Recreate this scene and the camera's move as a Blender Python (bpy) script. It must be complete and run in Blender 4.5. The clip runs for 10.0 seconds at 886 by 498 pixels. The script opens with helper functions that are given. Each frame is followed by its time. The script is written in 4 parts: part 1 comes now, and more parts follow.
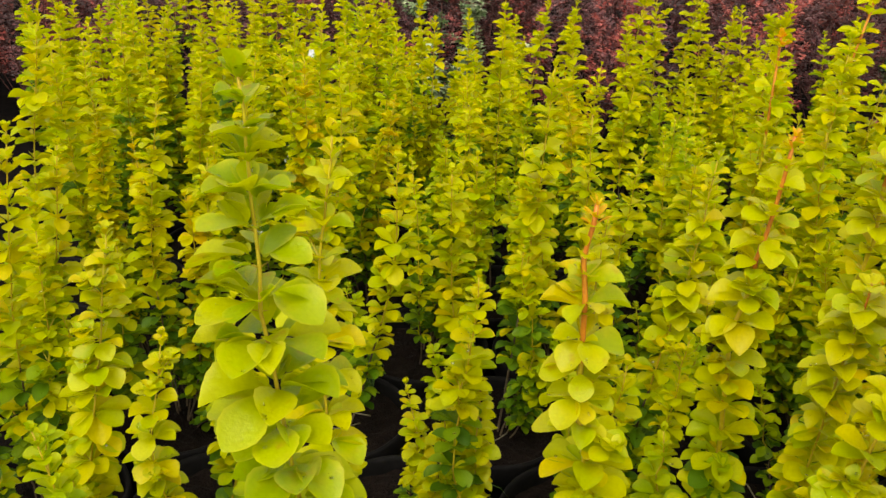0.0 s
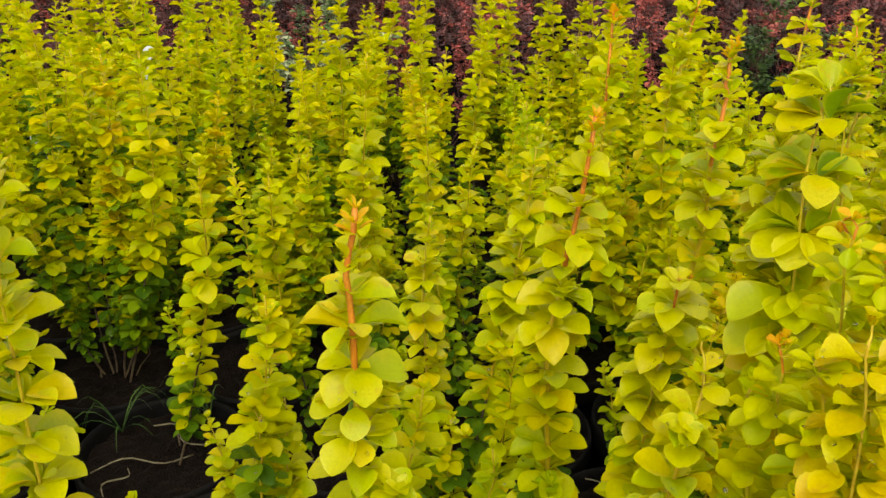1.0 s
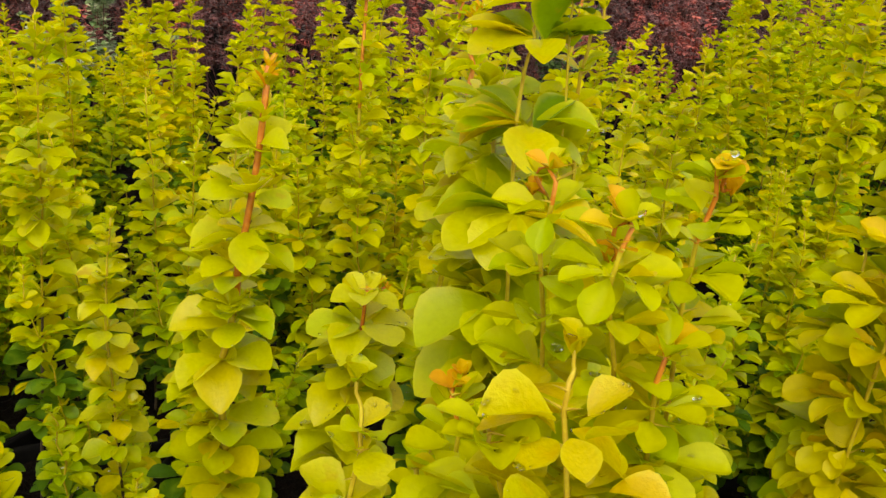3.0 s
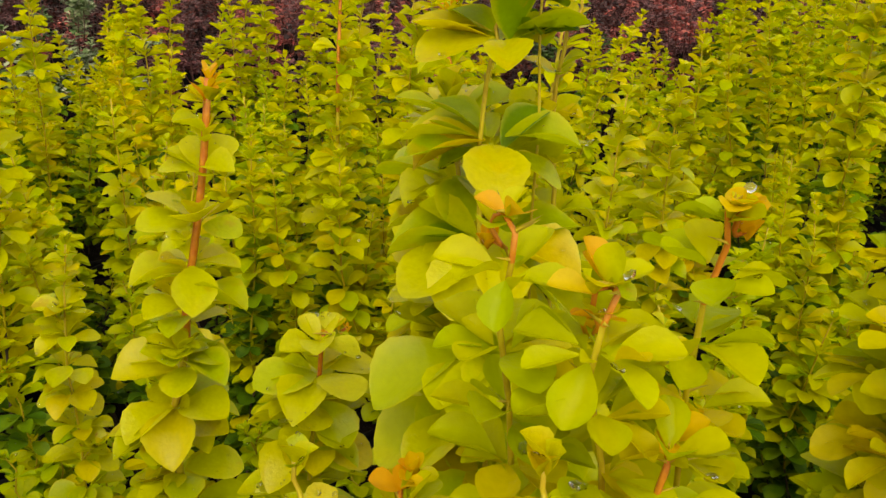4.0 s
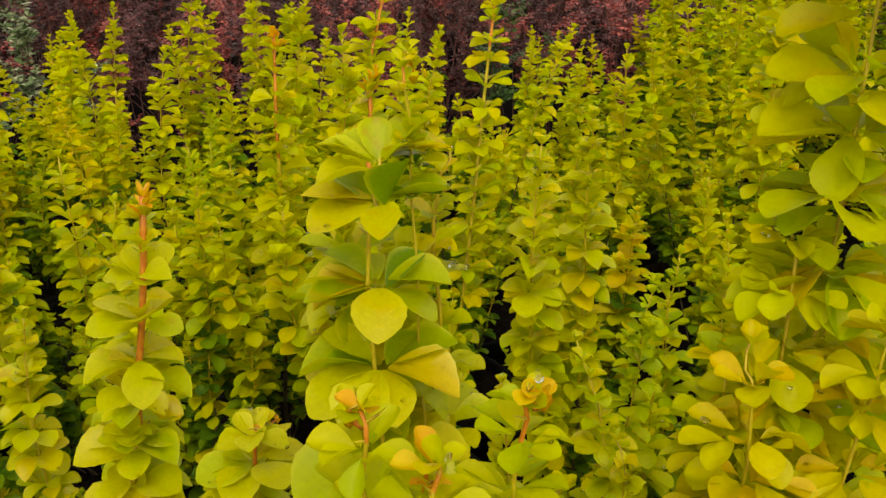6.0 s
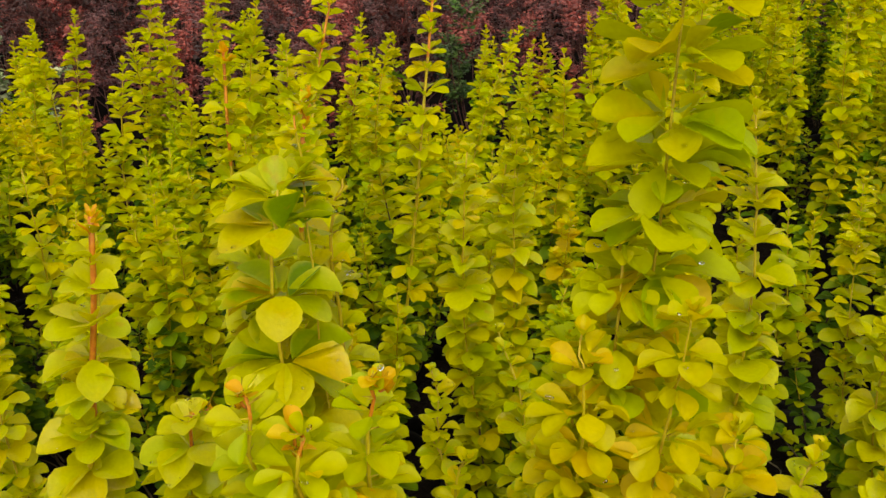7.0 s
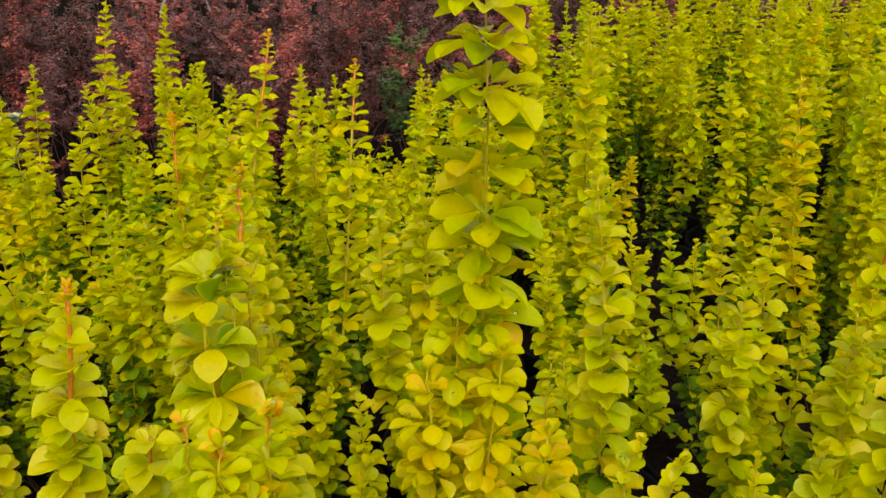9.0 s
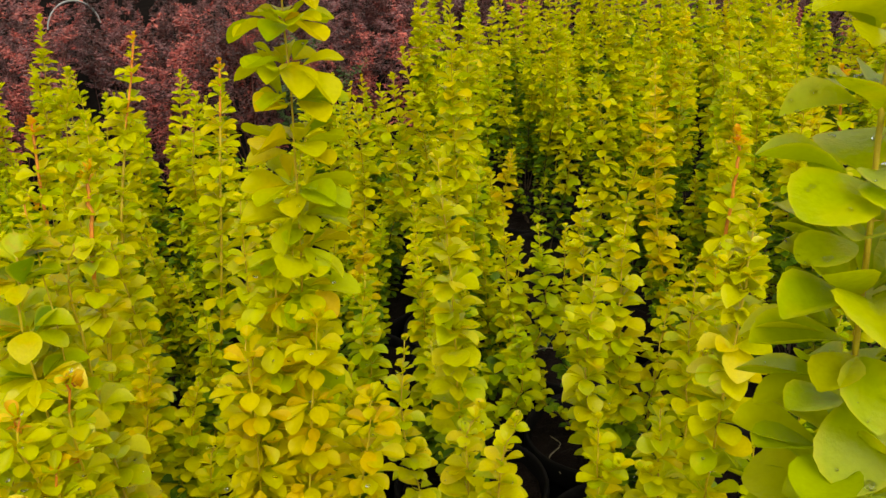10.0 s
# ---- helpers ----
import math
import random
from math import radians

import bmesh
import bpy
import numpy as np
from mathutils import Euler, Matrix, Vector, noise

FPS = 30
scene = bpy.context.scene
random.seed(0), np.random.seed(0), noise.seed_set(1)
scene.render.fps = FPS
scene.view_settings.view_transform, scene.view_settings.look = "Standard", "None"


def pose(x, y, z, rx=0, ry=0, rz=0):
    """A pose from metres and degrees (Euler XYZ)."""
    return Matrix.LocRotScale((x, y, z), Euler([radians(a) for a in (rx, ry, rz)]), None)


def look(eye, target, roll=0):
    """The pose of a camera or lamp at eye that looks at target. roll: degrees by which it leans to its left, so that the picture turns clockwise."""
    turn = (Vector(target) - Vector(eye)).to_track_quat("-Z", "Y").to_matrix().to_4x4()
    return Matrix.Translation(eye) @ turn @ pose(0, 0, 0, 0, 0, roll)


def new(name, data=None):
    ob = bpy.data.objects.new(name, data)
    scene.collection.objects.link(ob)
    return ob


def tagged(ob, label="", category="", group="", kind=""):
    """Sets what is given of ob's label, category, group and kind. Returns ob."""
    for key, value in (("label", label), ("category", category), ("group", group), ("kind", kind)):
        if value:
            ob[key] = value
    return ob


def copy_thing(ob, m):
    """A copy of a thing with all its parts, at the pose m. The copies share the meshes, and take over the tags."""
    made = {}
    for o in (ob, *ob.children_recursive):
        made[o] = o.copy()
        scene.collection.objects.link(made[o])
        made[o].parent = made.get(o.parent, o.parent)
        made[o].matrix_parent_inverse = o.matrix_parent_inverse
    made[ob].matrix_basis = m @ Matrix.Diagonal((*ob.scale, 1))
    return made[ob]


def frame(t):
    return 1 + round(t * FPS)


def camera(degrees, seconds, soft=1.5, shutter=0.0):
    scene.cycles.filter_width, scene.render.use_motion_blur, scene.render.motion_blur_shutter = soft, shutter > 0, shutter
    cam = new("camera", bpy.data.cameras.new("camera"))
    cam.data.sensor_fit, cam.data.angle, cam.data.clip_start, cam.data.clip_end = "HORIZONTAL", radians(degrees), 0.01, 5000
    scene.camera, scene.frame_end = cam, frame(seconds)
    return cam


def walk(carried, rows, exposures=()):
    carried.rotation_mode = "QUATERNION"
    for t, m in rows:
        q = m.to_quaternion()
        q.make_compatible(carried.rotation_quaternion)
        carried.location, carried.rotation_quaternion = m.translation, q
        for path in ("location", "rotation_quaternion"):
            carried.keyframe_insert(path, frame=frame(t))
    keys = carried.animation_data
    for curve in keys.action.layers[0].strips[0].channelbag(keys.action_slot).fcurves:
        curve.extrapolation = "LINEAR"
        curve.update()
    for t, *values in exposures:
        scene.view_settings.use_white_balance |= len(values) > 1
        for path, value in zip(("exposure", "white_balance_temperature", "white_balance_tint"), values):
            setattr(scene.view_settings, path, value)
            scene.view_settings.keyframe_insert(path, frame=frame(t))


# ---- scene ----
cam = camera(54.6, 10.0)
PATH = [
    (0, (0.042, 0.022, 0.659), (-0.029, 1.838, -0.175), 0.5),
    (0.5, (0.082, 0.061, 0.647), (0.11, 1.877, -0.192), -0.0),
    (1, (0.125, 0.099, 0.634), (0.274, 1.905, -0.211), -0.1),
    (1.5, (0.155, 0.128, 0.618), (0.419, 1.93, -0.208), 0.8),
    (2, (0.183, 0.161, 0.597), (0.587, 1.949, -0.201), 2.8),
    (2.5, (0.2, 0.184, 0.579), (0.684, 1.959, -0.204), 3.8),
    (3, (0.226, 0.214, 0.564), (0.776, 1.974, -0.21), 4.6),
    (4.3, (0.257, 0.265, 0.56), (0.808, 2.015, -0.236), 1.7),
    (4.5, (0.261, 0.27, 0.562), (0.83, 2.012, -0.238), 1.6),
    (5, (0.262, 0.258, 0.582), (0.832, 1.999, -0.219), 0.7),
    (5.5, (0.262, 0.248, 0.597), (0.85, 1.98, -0.212), 0.2),
    (6, (0.264, 0.225, 0.617), (0.879, 1.944, -0.2), -0.1),
    (6.2, (0.269, 0.211, 0.624), (0.899, 1.922, -0.197), -0.2),
    (7.3, (0.278, 0.15, 0.66), (0.96, 1.829, -0.184), -0.6),
    (7.5, (0.271, 0.136, 0.67), (0.971, 1.807, -0.177), -0.5),
    (8, (0.265, 0.108, 0.694), (0.963, 1.776, -0.161), -0.7),
    (8.5, (0.268, 0.085, 0.717), (0.967, 1.767, -0.109), -1.2),
    (9, (0.278, 0.052, 0.723), (1.022, 1.721, -0.089), -1.6),
    (9.5, (0.295, 0.022, 0.713), (1.101, 1.669, -0.087), -2.2),
    (10, (0.318, 0.001, 0.71), (1.224, 1.595, -0.088), -2.0),
]
walk(cam, [(t, look(eye, target, roll)) for t, eye, target, roll in PATH],
     [(0, 0.66, 7100, 8), (1.5, 0.68, 7150, 8), (3.0, 0.57, 7250, 8), (4.5, 0.33, 7650, 10), (6.0, 0.30, 7500, 9), (7.5, 0.41, 7450, 9), (10.0, 0.51, 7400, 8)])

# ---- world and light: an overcast day ----
world = bpy.data.worlds.new("overcast_sky")
scene.world = world
world.use_nodes = True
wn = world.node_tree
wn.nodes.clear()
sky = wn.nodes.new("ShaderNodeTexSky")
sky.sky_type, sky.sun_disc = "NISHITA", False
sky.sun_elevation, sky.sun_rotation = radians(58), radians(200)
sky.air_density, sky.dust_density, sky.ozone_density = 1.0, 4.0, 1.0
grey = wn.nodes.new("ShaderNodeHueSaturation")
grey.inputs["Saturation"].default_value = 0.12
back = wn.nodes.new("ShaderNodeBackground")
back.inputs["Strength"].default_value = 0.175
wout = wn.nodes.new("ShaderNodeOutputWorld")
wn.links.new(sky.outputs[0], grey.inputs["Color"])
wn.links.new(grey.outputs[0], back.inputs["Color"])
wn.links.new(back.outputs[0], wout.inputs["Surface"])
sun = new("sun", bpy.data.lights.new("sun", "SUN"))
sun.data.energy, sun.data.angle, sun.data.color = 1.25, radians(120), (1.0, 0.95, 0.84)
sun.matrix_world = look((0.9, -1.7, 4.0), (0.2, 0.6, 0.0))


# ---- materials ----
def material(name):
    m = bpy.data.materials.new(name)
    m.use_nodes = True
    m.node_tree.nodes.clear()
    return m, m.node_tree


def ramp(nt, stops):
    r = nt.nodes.new("ShaderNodeValToRGB")
    e = r.color_ramp.elements
    while len(e) < len(stops):
        e.new(0.5)
    for el, (p, c) in zip(e, stops):
        el.position, el.color = p, (*c, 1)
    return r


def leaf_material(name, stops, single, blotch, blotch_scale, through_share=0.52, rough=0.38):
    """A leaf: each one has its own tint, with blotches, a raised midrib and light that comes through."""
    m, nt = material(name)
    out = nt.nodes.new("ShaderNodeOutputMaterial")
    if single:
        rnd = nt.nodes.new("ShaderNodeObjectInfo").outputs["Random"]
    else:
        rnd = nt.nodes.new("ShaderNodeNewGeometry").outputs["Random Per Island"]
    tint = ramp(nt, stops)
    nt.links.new(rnd, tint.inputs[0])
    co = nt.nodes.new("ShaderNodeTexCoord").outputs["Object"]
    if single:
        shift = nt.nodes.new("ShaderNodeVectorMath")
        shift.operation = "MULTIPLY_ADD"
        shift.inputs[1].default_value = (1, 1, 1)
        spread = nt.nodes.new("ShaderNodeMath")
        spread.operation = "MULTIPLY"
        spread.inputs[1].default_value = 83.0
        nt.links.new(rnd, spread.inputs[0])
        nt.links.new(co, shift.inputs[0])
        nt.links.new(spread.outputs[0], shift.inputs[2])
        co = shift.outputs[0]
    big = nt.nodes.new("ShaderNodeTexNoise")
    big.inputs["Scale"].default_value, big.inputs["Detail"].default_value = blotch_scale, 3
    nt.links.new(co, big.inputs["Vector"])
    lift = nt.nodes.new("ShaderNodeMapRange")
    lift.inputs["From Min"].default_value, lift.inputs["From Max"].default_value = 0.52, 0.75
    lift.inputs["To Max"].default_value = 0.55
    nt.links.new(big.outputs["Fac"], lift.inputs["Value"])
    mix = nt.nodes.new("ShaderNodeMix")
    mix.data_type = "RGBA"
    nt.links.new(lift.outputs[0], mix.inputs["Factor"])
    nt.links.new(tint.outputs[0], mix.inputs["A"])
    mix.inputs["B"].default_value = (*blotch, 1)
    fine = nt.nodes.new("ShaderNodeTexNoise")
    fine.inputs["Scale"].default_value, fine.inputs["Detail"].default_value = blotch_scale * 7, 4
    nt.links.new(co, fine.inputs["Vector"])
    vary = nt.nodes.new("ShaderNodeHueSaturation")
    val = nt.nodes.new("ShaderNodeMapRange")
    val.inputs["To Min"].default_value, val.inputs["To Max"].default_value = 0.86, 1.14
    nt.links.new(fine.outputs["Fac"], val.inputs["Value"])
    nt.links.new(val.outputs[0], vary.inputs["Value"])
    nt.links.new(mix.outputs["Result"], vary.inputs["Color"])
    colour = vary.outputs[0]
    if single:
        burn = nt.nodes.new("ShaderNodeTexNoise")
        burn.inputs["Scale"].default_value, burn.inputs["Detail"].default_value = 1.3, 5
        turned_co = nt.nodes.new("ShaderNodeVectorMath")
        turned_co.operation = "ADD"
        turned_co.inputs[1].default_value = (31.0, 7.0, 3.0)
        nt.links.new(co, turned_co.inputs[0])
        nt.links.new(turned_co.outputs[0], burn.inputs["Vector"])
        scorch = nt.nodes.new("ShaderNodeMapRange")
        scorch.inputs["From Min"].default_value, scorch.inputs["From Max"].default_value, scorch.inputs["To Max"].default_value = 0.63, 0.72, 0.6
        nt.links.new(burn.outputs["Fac"], scorch.inputs["Value"])
        brown = nt.nodes.new("ShaderNodeMix")
        brown.data_type = "RGBA"
        nt.links.new(scorch.outputs[0], brown.inputs["Factor"])
        nt.links.new(colour, brown.inputs["A"])
        brown.inputs["B"].default_value = (0.50, 0.30, 0.015, 1)
        colour = brown.outputs["Result"]
        across = nt.nodes.new("ShaderNodeAttribute")
        across.attribute_name = "across"
        rim = nt.nodes.new("ShaderNodeMapRange")
        rim.inputs["From Min"].default_value, rim.inputs["From Max"].default_value, rim.inputs["To Max"].default_value = 0.72, 1.0, 0.5
        nt.links.new(across.outputs["Fac"], rim.inputs["Value"])
        edge_mix = nt.nodes.new("ShaderNodeMix")
        edge_mix.data_type = "RGBA"
        nt.links.new(rim.outputs[0], edge_mix.inputs["Factor"])
        nt.links.new(colour, edge_mix.inputs["A"])
        edge_mix.inputs["B"].default_value = (0.66, 0.62, 0.02, 1)
        colour = edge_mix.outputs["Result"]
    bump = nt.nodes.new("ShaderNodeBump")
    bump.inputs["Strength"].default_value, bump.inputs["Distance"].default_value = 0.25, 0.002
    nt.links.new(fine.outputs["Fac"], bump.inputs["Height"])
    p = nt.nodes.new("ShaderNodeBsdfPrincipled")
    p.inputs["Roughness"].default_value = rough
    p.inputs["Specular IOR Level"].default_value = 0.25 if single else 0.14
    nt.links.new(colour, p.inputs["Base Color"])
    nt.links.new(bump.outputs[0], p.inputs["Normal"])
    tr = nt.nodes.new("ShaderNodeBsdfTranslucent")
    nt.links.new(colour, tr.inputs["Color"])
    mx = nt.nodes.new("ShaderNodeMixShader")
    mx.inputs[0].default_value = through_share
    nt.links.new(p.outputs[0], mx.inputs[1])
    nt.links.new(tr.outputs[0], mx.inputs[2])
    nt.links.new(mx.outputs[0], out.inputs["Surface"])
    return m


def plain_material(name, dark, light, scale, rough, bump_strength=0.4, bump_distance=0.003, spec=0.3):
    """A rough surface that varies between two colours at two scales."""
    m, nt = material(name)
    out = nt.nodes.new("ShaderNodeOutputMaterial")
    co = nt.nodes.new("ShaderNodeTexCoord").outputs["Object"]
    a = nt.nodes.new("ShaderNodeTexNoise")
    a.inputs["Scale"].default_value, a.inputs["Detail"].default_value = scale, 6
    b = nt.nodes.new("ShaderNodeTexNoise")
    b.inputs["Scale"].default_value, b.inputs["Detail"].default_value = scale * 8, 4
    nt.links.new(co, a.inputs["Vector"])
    nt.links.new(co, b.inputs["Vector"])
    add = nt.nodes.new("ShaderNodeMath")
    add.operation = "MULTIPLY_ADD"
    add.inputs[1].default_value = 0.5
    nt.links.new(b.outputs["Fac"], add.inputs[0])
    half = nt.nodes.new("ShaderNodeMath")
    half.operation = "MULTIPLY"
    half.inputs[1].default_value = 0.5
    nt.links.new(a.outputs["Fac"], half.inputs[0])
    nt.links.new(half.outputs[0], add.inputs[2])
    r = ramp(nt, [(0.35, dark), (0.65, light)])
    nt.links.new(add.outputs[0], r.inputs[0])
    bump = nt.nodes.new("ShaderNodeBump")
    bump.inputs["Strength"].default_value, bump.inputs["Distance"].default_value = bump_strength, bump_distance
    nt.links.new(add.outputs[0], bump.inputs["Height"])
    p = nt.nodes.new("ShaderNodeBsdfPrincipled")
    p.inputs["Roughness"].default_value = rough
    p.inputs["Specular IOR Level"].default_value = spec
    nt.links.new(r.outputs[0], p.inputs["Base Color"])
    nt.links.new(bump.outputs[0], p.inputs["Normal"])
    nt.links.new(p.outputs[0], out.inputs["Surface"])
    return m


GOLD = [(0.0, (0.40, 0.49, 0.004)), (0.3, (0.52, 0.55, 0.004)), (0.8, (0.60, 0.57, 0.004)), (1.0, (0.67, 0.54, 0.005))]
LIME = [(0.0, (0.32, 0.44, 0.004)), (0.5, (0.42, 0.50, 0.004)), (1.0, (0.54, 0.55, 0.004))]
AMBER = [(0.0, (0.54, 0.54, 0.003)), (0.6, (0.62, 0.54, 0.004)), (1.0, (0.68, 0.48, 0.006))]
# green of low inner leaves, darkened further to paint the shade among the stems
SHADE_GREEN = [(0.0, (0.05, 0.12, 0.006)), (0.5, (0.11, 0.22, 0.006)), (1.0, (0.27, 0.38, 0.006))]
RUST = [(0.0, (0.74, 0.56, 0.01)), (0.6, (0.76, 0.44, 0.012)), (1.0, (0.74, 0.32, 0.015))]
BLOTCH = (0.62, 0.54, 0.006)
LEAF, MASS = {}, {}
for key, stops, blotch in (("g", GOLD, BLOTCH), ("l", LIME, (0.60, 0.56, 0.012)), ("a", AMBER, (0.66, 0.42, 0.01)),
                           ("n", SHADE_GREEN, (0.30, 0.40, 0.015)), ("r", RUST, (0.65, 0.42, 0.02))):
    LEAF[key] = leaf_material("leaf_" + key, stops, True, blotch, 1.6, 0.50, 0.24)
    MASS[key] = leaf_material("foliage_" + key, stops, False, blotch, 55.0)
LEAF["n"] = leaf_material("leaf_green", [(0.0, (0.15, 0.28, 0.006)), (1.0, (0.30, 0.42, 0.006))], True, (0.36, 0.45, 0.015), 1.6, 0.50, 0.24)
for table in (LEAF, MASS):
    table["o"] = table["g"]
RED = leaf_material("foliage_red", [(0.0, (0.14, 0.022, 0.020)), (0.5, (0.29, 0.055, 0.045)), (1.0, (0.50, 0.15, 0.12))], False, (0.24, 0.09, 0.08), 6.0, 0.2, 0.35)
PURPLE = leaf_material("foliage_purple", [(0.0, (0.09, 0.032, 0.036)), (0.6, (0.15, 0.058, 0.060)), (1.0, (0.24, 0.10, 0.095))], False, (0.12, 0.05, 0.05), 6.0, 0.15, 0.35)
MAROON = leaf_material("foliage_maroon", [(0.0, (0.03, 0.012, 0.012)), (0.6, (0.07, 0.02, 0.018)), (1.0, (0.12, 0.035, 0.025))], False, (0.08, 0.03, 0.03), 6.0, 0.15, 0.35)
DARK = leaf_material("foliage_dark", [(0.0, (0.025, 0.06, 0.015)), (0.6, (0.05, 0.11, 0.02)), (1.0, (0.10, 0.17, 0.04))],
                     False, (0.12, 0.16, 0.06), 9.0, 0.2, 0.35)
PALE = leaf_material("foliage_pale", [(0.0, (0.06, 0.12, 0.03)), (0.6, (0.16, 0.22, 0.09)), (1.0, (0.55, 0.57, 0.36))],
                     False, (0.3, 0.34, 0.18), 9.0, 0.2, 0.35)
BARK = plain_material("bark", (0.045, 0.03, 0.02), (0.13, 0.09, 0.05), 60, 0.8)
SHOOT = plain_material("young_shoot", (0.38, 0.25, 0.012), (0.48, 0.40, 0.014), 40, 0.45)
REDSHOOT = plain_material("red_shoot", (0.42, 0.11, 0.012), (0.56, 0.23, 0.012), 40, 0.4)
REDBARK = plain_material("dark_red_bark", (0.05, 0.02, 0.018), (0.12, 0.05, 0.04), 60, 0.8)
PLASTIC = plain_material("black_plastic", (0.004, 0.004, 0.004), (0.008, 0.007, 0.007), 14, 0.65, 0.1, 0.003, 0.06)
SOIL = plain_material("wet_soil", (0.004, 0.003, 0.0025), (0.014, 0.009, 0.007), 45, 0.85, 1.0, 0.012, 0.05)
FABRIC = plain_material("black_fabric", (0.003, 0.003, 0.003), (0.009, 0.007, 0.006), 9, 1.0, 0.5, 0.004, 0.0)
STRAW = plain_material("dry_stalk", (0.12, 0.10, 0.06), (0.28, 0.24, 0.15), 30, 0.8)
HOSE = plain_material("grey_hose", (0.16, 0.18, 0.18), (0.30, 0.32, 0.32), 20, 0.5, 0.1)
WHITE = plain_material("white_plastic", (0.34, 0.35, 0.36), (0.48, 0.49, 0.50), 20, 0.4, 0.1)

WATER, water_tree = material("water")
water_bsdf = water_tree.nodes.new("ShaderNodeBsdfPrincipled")
water_bsdf.inputs["Roughness"].default_value, water_bsdf.inputs["IOR"].default_value = 0.02, 1.33
water_bsdf.inputs["Transmission Weight"].default_value = 1.0
water_end = water_tree.nodes.new("ShaderNodeOutputMaterial")
water_tree.links.new(water_bsdf.outputs[0], water_end.inputs["Surface"])

# ---- building blocks ----
rng = np.random.default_rng(7)


def mesh_of(name, verts, faces, mats, index=None):
    me = bpy.data.meshes.new(name)
    me.from_pydata(verts, [], faces)
    for m in mats:
        me.materials.append(m)
    if index is not None:
        me.polygons.foreach_set("material_index", np.asarray(index, dtype=np.int32))
    me.polygons.foreach_set("use_smooth", np.ones(len(faces), dtype=bool))
    me.update()
    return me


def part(name, me, parent, label=""):
    ob = new(name, me)
    ob.parent = parent
    return tagged(ob, label) if label else ob


def leaf_shape(along, across, width=0.78, cup=0.16, droop=0.14, fold=0.10, point=0.0, lop=0.0, teeth=0.0, base=0.84):
    """A broad spoon-shaped leaf of length 1 that starts at the origin, points along x and looks up along z."""
    verts, faces = [], []
    for i in range(along + 1):
        u = math.sin(0.5 * math.pi * (i / along) ** 0.9)
        half = 0.5 * width * (1.56 + 0.1 * point) * max(0.012, u) ** base * max(0.0, 1 - u ** (3.6 - 0.9 * point)) ** (0.62 + 0.2 * point)
        if i == along:
            half = 0.012
        half *= 1 + (teeth if i % 2 else -teeth) * (i > 3)
        for j in range(across + 1):
            v = 2 * j / across - 1
            y = v * half * (1 + lop * v)
            z = cup * half * v * v * 1.6 - droop * u * u + 0.06 * math.sin(u * 2.6) - fold * half * (1 - abs(v)) + 0.012 * math.sin(7 * u + 3 * v)
            verts.append((u, y, z))
    w = across + 1
    for i in range(along):
        for j in range(across):
            a = i * w + j
            faces.append((a, a + w, a + w + 1, a + 1))
    return np.array(verts), np.array(faces)


FINE = [leaf_shape(15, 2, 0.82, 0.34, 0.18, 0.10, 0.7, teeth=0.020, base=0.70), leaf_shape(15, 2, 0.88, 0.22, 0.24, 0.12, 0.5, teeth=0.024, base=0.70),
        leaf_shape(15, 2, 0.76, 0.16, 0.12, 0.20, 1.0, 0.1, teeth=0.020, base=0.72), leaf_shape(15, 2, 0.84, 0.48, 0.22, 0.05, 0.7, -0.1, teeth=0.024, base=0.70),
        leaf_shape(15, 2, 0.90, 0.05, 0.26, 0.1, 0.5, teeth=0.020, base=0.66), leaf_shape(15, 2, 0.80, 0.28, 0.04, 0.16, 0.9, 0.12, teeth=0.024, base=0.72)]
NARROW = [leaf_shape(6, 2, 0.32, 0.2, 0.05, 0.2, 0.8), leaf_shape(6, 2, 0.40, 0.2, -0.08, 0.2, 0.9)]
NEXT = [leaf_shape(7, 4, 0.76, 0.35, 0.14, 0.12, 0.4, base=0.78), leaf_shape(7, 4, 0.82, 0.15, 0.25, 0.14, 0.2, base=0.76), leaf_shape(7, 4, 0.70, 0.25, 0.0, 0.22, 0.5, base=0.8)]
MIDDLE = [leaf_shape(6, 2, 0.70, 0.40, 0.12, 0.14, 0.4, base=0.8), leaf_shape(6, 2, 0.78, 0.15, 0.24, 0.16, 0.2, base=0.78), leaf_shape(6, 2, 0.64, 0.30, -0.06, 0.22, 0.6, base=0.82)]
COARSE = [leaf_shape(3, 2, 0.74, 0.35, 0.16, 0.14, 0.5), leaf_shape(3, 2, 0.66, 0.35, 0.02, 0.2, 0.9)]
SMALL = [leaf_shape(2, 1, 0.66, 0.2, 0.1), leaf_shape(2, 1, 0.58, 0.2, -0.1)]


def turned(az, el, roll):
    """Rotations for leaves that point to az, rise by el and roll about their length, as an array of 3 x 3."""
    ca, sa, ce, se, cr, sr = np.cos(az), np.sin(az), np.cos(el), np.sin(el), np.cos(roll), np.sin(roll)
    x = np.stack([ca * ce, sa * ce, se], 1)
    side = np.stack([-sa, ca, 0 * ca], 1)
    up = np.cross(x, side)
    y = side * cr[:, None] + up * sr[:, None]
    return np.stack([x, y, np.cross(x, y)], 2)


